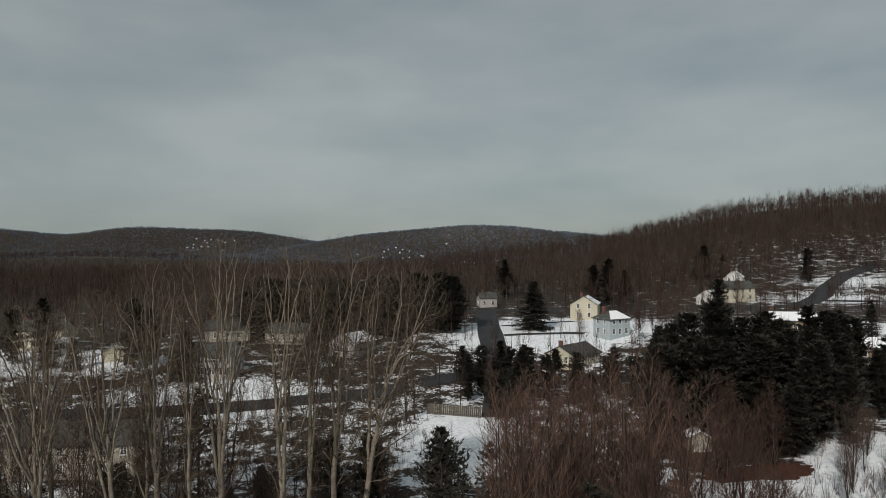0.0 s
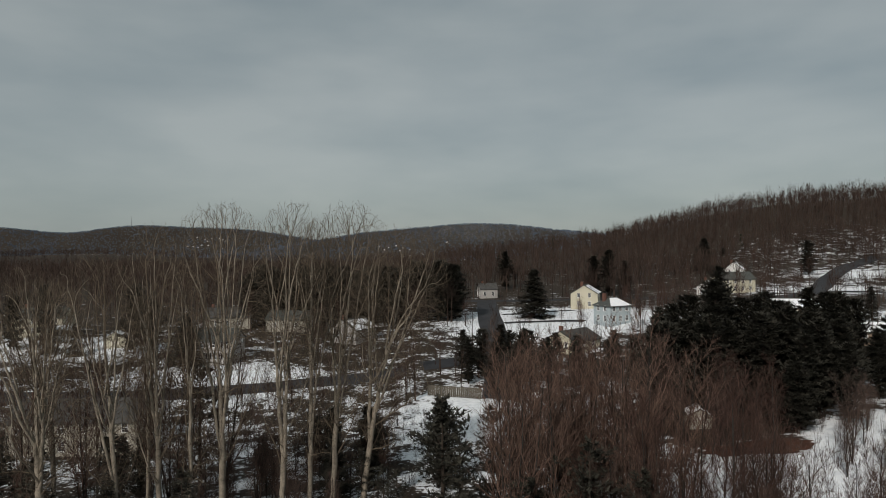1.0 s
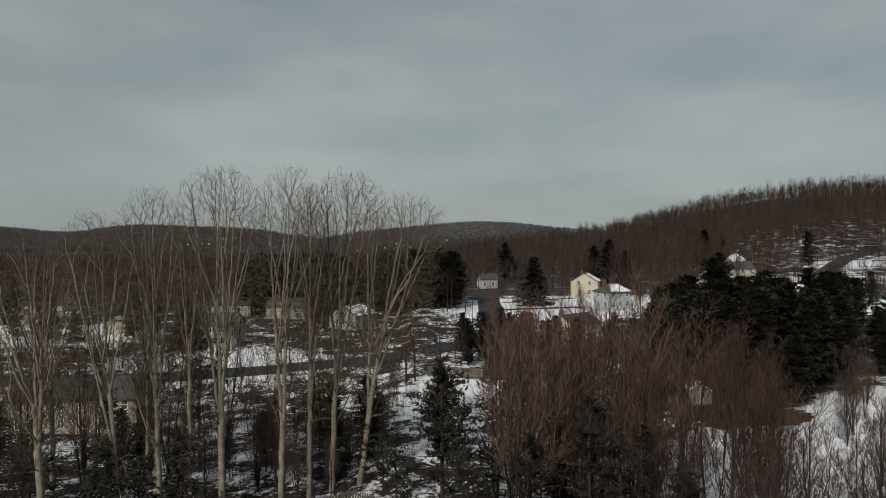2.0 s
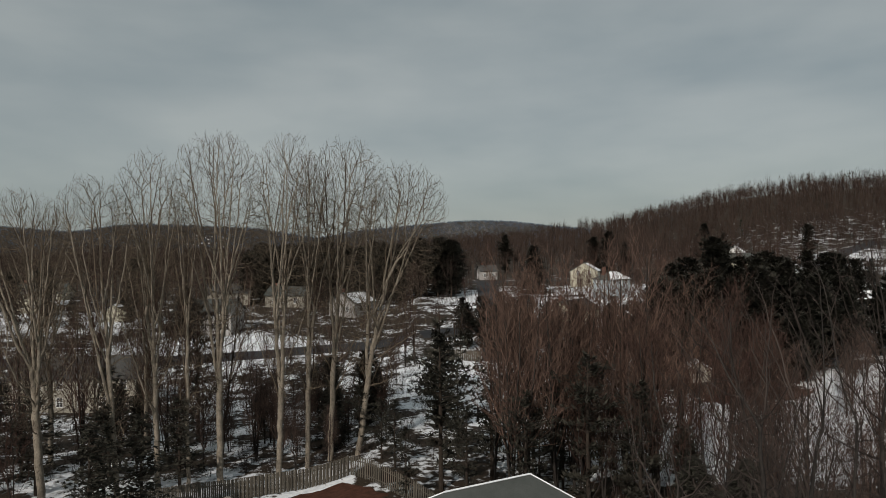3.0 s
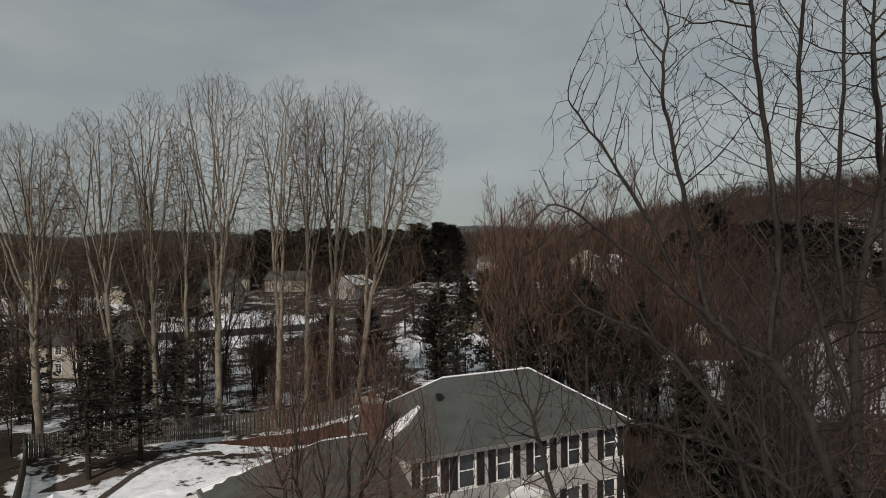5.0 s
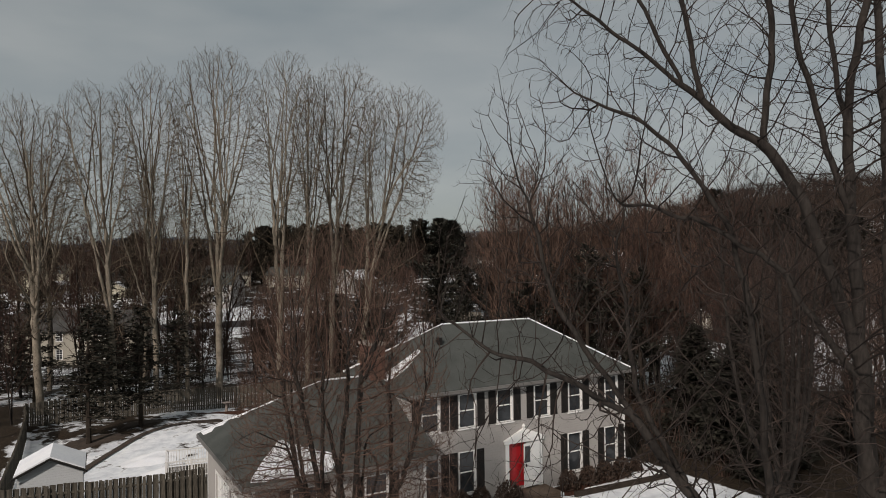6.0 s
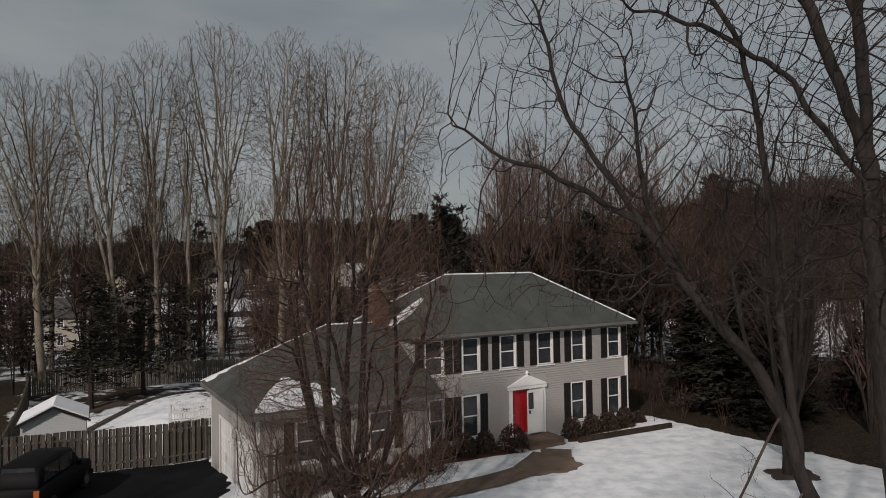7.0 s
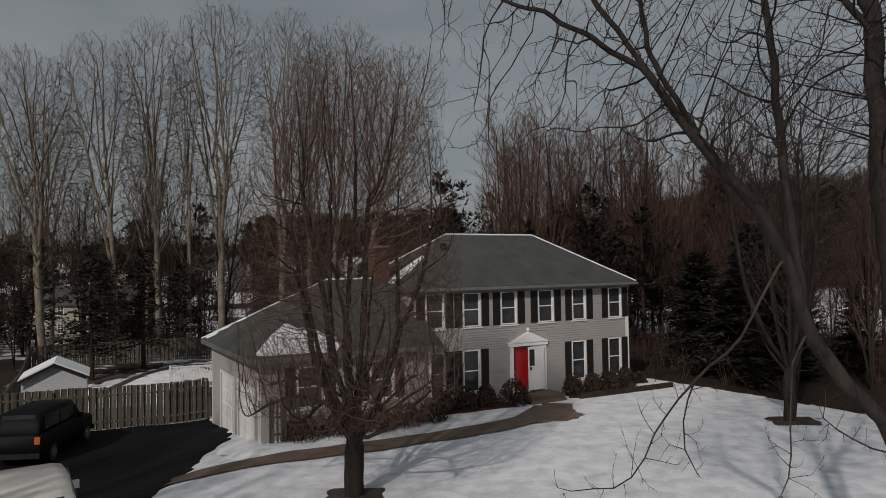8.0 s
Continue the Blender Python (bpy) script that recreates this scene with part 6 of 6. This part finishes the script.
# ---- parked vehicles ----
def vehicle(name, label, x, y, rot, ln, w, h, paint, lamp):
    """A boxy utility vehicle: lofted body and cabin, glass, wheels, lamps."""
    v = thing(name, label, "vehicle", pose(x, y, land(x, y) + 0.04, 0, 0, rot))
    a, b = ln / 2, w / 2

    def loft(sections):
        g = Geo()
        n = 12
        for yy, half, z0, z1, r in sections:
            for i in range(n):
                q = i / n * 2 * math.pi + math.pi / n
                c, s = math.cos(q), math.sin(q)
                px, pz = math.copysign(abs(c) ** r, c), math.copysign(abs(s) ** r, s)
                g.v.append((px * half, yy, (z0 + z1) / 2 + pz * (z1 - z0) / 2))
        for k in range(len(sections) - 1):
            for i in range(n):
                j = (i + 1) % n
                g.f.append((k * n + i, (k + 1) * n + i, (k + 1) * n + j, k * n + j))
        m = (len(sections) - 1) * n
        g.f += [tuple(range(n)), tuple(range(m + n - 1, m - 1, -1))]
        return g

    body = part("body", loft([(-a, b * 0.9, 0.35, h * 0.56, 0.35), (-a + 0.15, b, 0.28, h * 0.6, 0.3), (a * 0.45, b, 0.28, h * 0.6, 0.3), (a - 0.3, b * 0.97, 0.3, h * 0.54, 0.32), (a, b * 0.85, 0.38, h * 0.48, 0.4)]), paint, v, smooth=True)
    cabin = part("cabin", loft([(-a + 0.12, b * 0.86, h * 0.5, h * 0.62, 0.4), (-a + 0.35, b * 0.84, h * 0.5, h * 0.97, 0.35), (-0.2, b * 0.84, h * 0.5, h, 0.35), (a * 0.28, b * 0.82, h * 0.5, h * 0.96, 0.35), (a * 0.55, b * 0.84, h * 0.5, h * 0.6, 0.4)]), paint, v, smooth=True)
    for sg in (-1, 1):
        for y0, y1 in ((-a + 0.55, -a * 0.3), (-a * 0.26, a * 0.2)):
            part("side_window", Geo().box(sg * b * 0.84 - 0.012, sg * b * 0.84 + 0.012, y0, y1, h * 0.64, h * 0.9), M_GLASS, cabin)
        part("mirror", Geo().box(sg * (b + 0.02) - 0.1, sg * (b + 0.02) + 0.1, a * 0.3, a * 0.3 + 0.1, h * 0.58, h * 0.68), paint, v)
        part("tail_lamp", Geo().box(sg * b * 0.8 - 0.1, sg * b * 0.8 + 0.1, -a - 0.015, -a + 0.05, h * 0.42, h * 0.55), lamp, v, "orange-red lamp lens")
        part("head_lamp", Geo().box(sg * b * 0.62 - 0.15, sg * b * 0.62 + 0.15, a - 0.06, a + 0.01, h * 0.37, h * 0.45), M_METAL, v)
        for yy in (-a * 0.62, a * 0.64):
            t = part("wheel", Geo().tube([(sg * (b - 0.22), yy, 0.34), (sg * (b - 0.2), yy, 0.34), (sg * (b - 0.01), yy, 0.34), (sg * b, yy, 0.34)], [0.3, 0.34, 0.34, 0.3], 18, True), M_RUBBER, v)
            part("rim", Geo().tube([(sg * (b - 0.02), yy, 0.34), (sg * (b + 0.01), yy, 0.34)], [0.21, 0.2], 14, True), M_METAL, t)
    k0, k1 = h * 0.66, h * 0.93
    part("rear_window", Geo().slab([(-b * 0.66, -a + 0.19, k0), (b * 0.66, -a + 0.19, k0), (b * 0.6, -a + 0.31, k1), (-b * 0.6, -a + 0.31, k1)], (0, 0.03, 0)), M_GLASS, cabin)
    part("windscreen", Geo().slab([(b * 0.66, a * 0.52, h * 0.63), (-b * 0.66, a * 0.52, h * 0.63), (-b * 0.62, a * 0.32, h * 0.93), (b * 0.62, a * 0.32, h * 0.93)], (0, -0.02, -0.02)), M_GLASS, cabin)
    for yy in (-a - 0.05, a - 0.02):
        part("bumper", Geo().box(-b * 0.9, b * 0.9, yy, yy + 0.08, 0.35, 0.55), M_SHUTTER, v)
    return v


vehicle("parked_van", "white van parked on the black driveway", -9.35, 15.35, 33, 4.8, 1.95, 1.85, M_CAR_WHITE, M_LAMP_ORANGE)
vehicle("parked_truck", "dark utility vehicle parked by the wooden fence", -16.7, 28.6, 6, 5.0, 2.0, 2.1, M_CAR_DARK, M_LAMP_ORANGE)

# ---- things in the distance ----
mast = thing("radio_mast", "thin grey radio mast on the far ridge", "mast", pose(-1400, 3050, land(-1400, 3050)))
part("pole", Geo().tube([(0, 0, 0), (0, 0, 46)], [1.2, 0.5], 5, True), M_METAL, mast)
rng = random.Random(91)
far = Geo()
roofs = Geo()
for i in range(64):
    k, y0, y1, mid, wide = ((0, 1850, 2250, -0.075, 0.03), (1, 1480, 1720, 0.02, 0.045), (2, 2750, 2950, -0.352, 0.022), (3, 1500, 1700, -0.11, 0.06))[i % 4]
    y = rng.uniform(y0, y1)
    x = rng.gauss(mid, wide) * y
    z = land(x, y) + 1.5
    w, h = rng.uniform(3, 6.5), rng.uniform(0.8, 1.8)
    far.box(x - w / 2, x + w / 2, y, y + 7, z - 8, z + h)
    roofs.slab([(x - w / 2 - 0.5, y - 0.5, z + h), (x + w / 2 + 0.5, y - 0.5, z + h), (x + w / 2 + 0.5, y + 3.5, z + h + 1.6), (x - w / 2 - 0.5, y + 3.5, z + h + 1.6)], (0, 0, -0.3))
town = thing("far_town", "scattered pale houses with snowy roofs on the far hillside", "houses", pose(0, 0, 0), kind="stuff")
tagged(part("walls", far, M_SIDING_TAN, town), kind="stuff")
tagged(part("roofs", roofs, M_SNOW, town), kind="stuff")

# ---- fences ----
def fence_line(name, label, line, tall, picket, step, category="fence", separate=True):
    """Shadow-box fence: posts, two rails, and pickets alternately proud."""
    for (xa, ya), (xb, yb) in zip(line[:-1], line[1:]):
        ln = math.hypot(xb - xa, yb - ya)
        f = thing(name, label, category, pose(xa, ya, 0, 0, 0, math.degrees(math.atan2(yb - ya, xb - xa))))
        ht = lambda s: land(xa + (xb - xa) * s / ln, ya + (yb - ya) * s / ln)
        n = max(1, round(ln / 2.4))
        for i in range(n + 1):
            s = ln * i / n
            part("post", Geo().box(s - 0.05, s + 0.05, -0.05, 0.05, ht(s) - 0.3, ht(s) + tall - 0.1), M_FENCE, f)
        for z in (0.35, tall - 0.4):
            for i in range(n):
                s0, s1 = ln * i / n, ln * (i + 1) / n
                part("rail", Geo().slab([(s0, -0.02, ht(s0) + z + 0.09), (s1, -0.02, ht(s1) + z + 0.09), (s1, 0.02, ht(s1) + z + 0.09), (s0, 0.02, ht(s0) + z + 0.09)], (0, 0, -0.09)), M_FENCE, f)
        rng = random.Random(int(xa * 10))
        me = Geo().box(-picket / 2, picket / 2, -0.01, 0.01, 0, tall).mesh("picket", M_FENCE)
        joined = Geo()
        for i in range(int(ln / step)):
            s = (i + 0.5) * step
            y = -0.04 if i % 2 else 0.04
            z = ht(s) + 0.05 + rng.uniform(-0.02, 0.02)
            if separate:
                part("picket", me, M_FENCE, f, at=pose(s, y, z, 0, rng.uniform(-0.6, 0.6), 0))
            else:
                joined.box(s - picket / 2, s + picket / 2, y - 0.01, y + 0.01, z, z + tall + rng.uniform(-0.03, 0.03))
        if not separate:
            tagged(part("pickets", joined, M_FENCE, f), kind="stuff")


fence_line("wooden_fence", "weathered grey-brown wooden picket fence beside the driveway", [(-12.0, 34.5), (-20.7, 31.5), (-27, 29.4)], 2.0, 0.14, 0.15)
fence_line("wooden_fence", "weathered brown wooden fence round the back yard", [(-31.7, 51.6), (-20.1, 57.2), (-8.5, 62.6)], 1.8, 0.14, 0.16)
fence_line("wooden_fence", "weathered brown wooden fence round the back yard", [(-8.5, 62.6), (-2.2, 54.0), (1.5, 47)], 1.8, 0.14, 0.16)
fence_line("wooden_fence", "low reddish-brown wooden fence beyond the clearing", [(-3.0, 123), (6.5, 120)], 1.9, 0.16, 0.18)
fence_line("wooden_fence", "dark wooden side fence of the back yard", [(-31.7, 51.6), (-29.6, 48.4), (-21.5, 33.2), (-21.2, 31.9)], 1.8, 0.14, 0.16)

# ---- far woods: too many to count ----
def far_woods(name, label, spots, mat, seed, tall, slivers, width, cone=False, low=0.35):
    rng = random.Random(seed)
    g = Geo()
    for x, y in spots:
        z, h = land(x, y), tall * rng.uniform(0.5, 1.2)
        if cone:
            r = h * 0.17
            for i in range(slivers):
                f = rng.random() ** 1.3
                a = rng.uniform(0, 6.28)
                s = r * (1 - f) + 0.2
                p = (x + math.cos(a) * s * 0.2, y + math.sin(a) * s * 0.2, z + h * (0.05 + 0.85 * f))
                g.sliver(p, (x + math.cos(a) * s * 1.3, y + math.sin(a) * s * 1.3, p[2] + rng.uniform(-0.06, 0.12) * h), width * h, rng)
            continue
        top, rad = h * rng.uniform(0.8, 1.2) * low, h * rng.uniform(0.2, 0.3)
        g.sliver((x, y, z - 0.3), (x + rng.gauss(0, 0.3), y, z + h * 0.9), 0.14 + 0.06 * width, rng)
        for i in range(slivers):
            a, f = rng.uniform(0, 6.28), rng.random()
            s = rad * math.sqrt(1 - 0.8 * f * f) * rng.uniform(0.5, 1.05)
            q, e = z + top + (h - top) * (0.15 + 0.85 * f), 0.45 * rng.random()
            b = z + top * 0.8 + (q - z - top * 0.8) * (0.35 + e)
            g.sliver((x + math.cos(a) * s * (0.25 + e), y + math.sin(a) * s * (0.25 + e), b), (x + math.cos(a) * s, y + math.sin(a) * s, q), width, rng)
    return solo(name, g, mat, label, "woods", kind="stuff")


def open_ground(x, y):
    """Lawns, streets and houses that stay clear of the woods."""
    for cx, cy, rx, ry in ((28, 200, 26, 46), (110, 255, 26, 18), (150, 258, 46, 26), (178, 300, 22, 40), (92, 172, 22, 26), (-97, 168, 27, 26), (-51, 146, 24, 20), (125, 292, 9, 9)):
        if ((x - cx) / rx) ** 2 + ((y - cy) / ry) ** 2 < 1:
            return False
    return True


def cone_spots(count, seed, y0, y1, k=0.78, keep=open_ground):
    rng, out = random.Random(seed), []
    while len(out) < count:
        y = math.sqrt(rng.uniform(y0 * y0, y1 * y1))
        x = rng.uniform(-k, k) * y
        if keep(x, y):
            out.append((x, y))
    return out


far_woods("woods", "bare brown winter woods between the houses", cone_spots(340, 11, 118, 225), M_WOODS, 12, 12, 46, 0.032)
far_woods("woods", "slender bare brown trees round the snowy lawns", spots_in(110, 6, -120, 110, 132, 240, lambda x, y: abs(x - 22) > 16 and (abs(x + 48) > 14 or y > 160) and not (-122 < x < -72 and 138 < y < 182) and not (-66 < x < -34 and y < 158), 5) + spots_in(34, 8, 95, 235, 215, 345, lambda x, y: 0.45 < x / y < 0.72, 8), M_TWIG, 16, 12, 110, 0.02)
far_woods("woods", "bare brown winter woods beyond the houses", cone_spots(4400, 1, 215, 520), M_WOODS, 2, 15, 34, 0.07)
far_woods("woods", "bare brown winter woods across the valley", cone_spots(8000, 3, 500, 1500), M_WOODS, 4, 14, 16, 0.2)
far_woods("woods", "bare woods on the far ridges, haze blue in their colour", cone_spots(36000, 5, 1450, 3600), M_WOODS_HAZE, 6, 6, 9, 2.8, low=0.05)
far_woods("woods", "bare brown woods on the hillside", [(x, y) for x, y in cone_spots(15000, 7, 300, 720, 0.95) if x > 0.22 * y][:9000], M_WOODS, 8, 11.5, 34, 0.05, low=0.1)
far_woods("conifers", "dark scattered conifers in the far woods", cone_spots(260, 9, 260, 1500), M_NEEDLE_FAR, 10, 13, 40, 0.03, True)

# ---- brush under the trees ----
def brush(name, label, spots, mat, seed, tall):
    rng = random.Random(seed)
    g = Geo()
    for x, y in spots:
        z = land(x, y)
        for i in range(13):
            a, s, h = rng.uniform(0, 6.28), rng.uniform(0.05, 0.7), tall * rng.uniform(0.3, 1.1)
            p = (x + math.cos(a) * s * 0.5, y + math.sin(a) * s * 0.5, z - 0.05)
            q = (x + math.cos(a) * s * 1.6, y + math.sin(a) * s * 1.6, z + h)
            g.sliver(p, q, 0.016, rng)
            m = tuple(u + (v - u) * 0.5 for u, v in zip(p, q))
            for k in range(2):
                g.sliver(m, (m[0] + rng.gauss(0, 0.35), m[1] + rng.gauss(0, 0.35), m[2] + rng.uniform(0.2, 0.6) * h), 0.010, rng)
    return solo(name, g, mat, label, "brush", kind="stuff")


brush("brush", "tangled bare brush and saplings under the tall trees", spots_in(520, 51, -52, 2, 64, 112, lambda x, y: abs(x + 52) > 9 or y < 96, 0.9), M_TWIG_DARK, 52, 2.2)
brush("brush", "thin bare shrubs on the edge of the snowy yard", spots_in(110, 55, 44, 72, 70, 100, lambda x, y: x / y > 0.5, 1.2), M_TWIG, 56, 2.6)
brush("brush", "tangled bare brush in the woods behind the lawn", spots_in(620, 53, 11, 56, 34, 84, lambda x, y: (x - 11.5) * 0.84 + (y - 35.2) * 0.54 > 1 and x / y < 0.9, 0.9), M_TWIG, 54, 2.0)
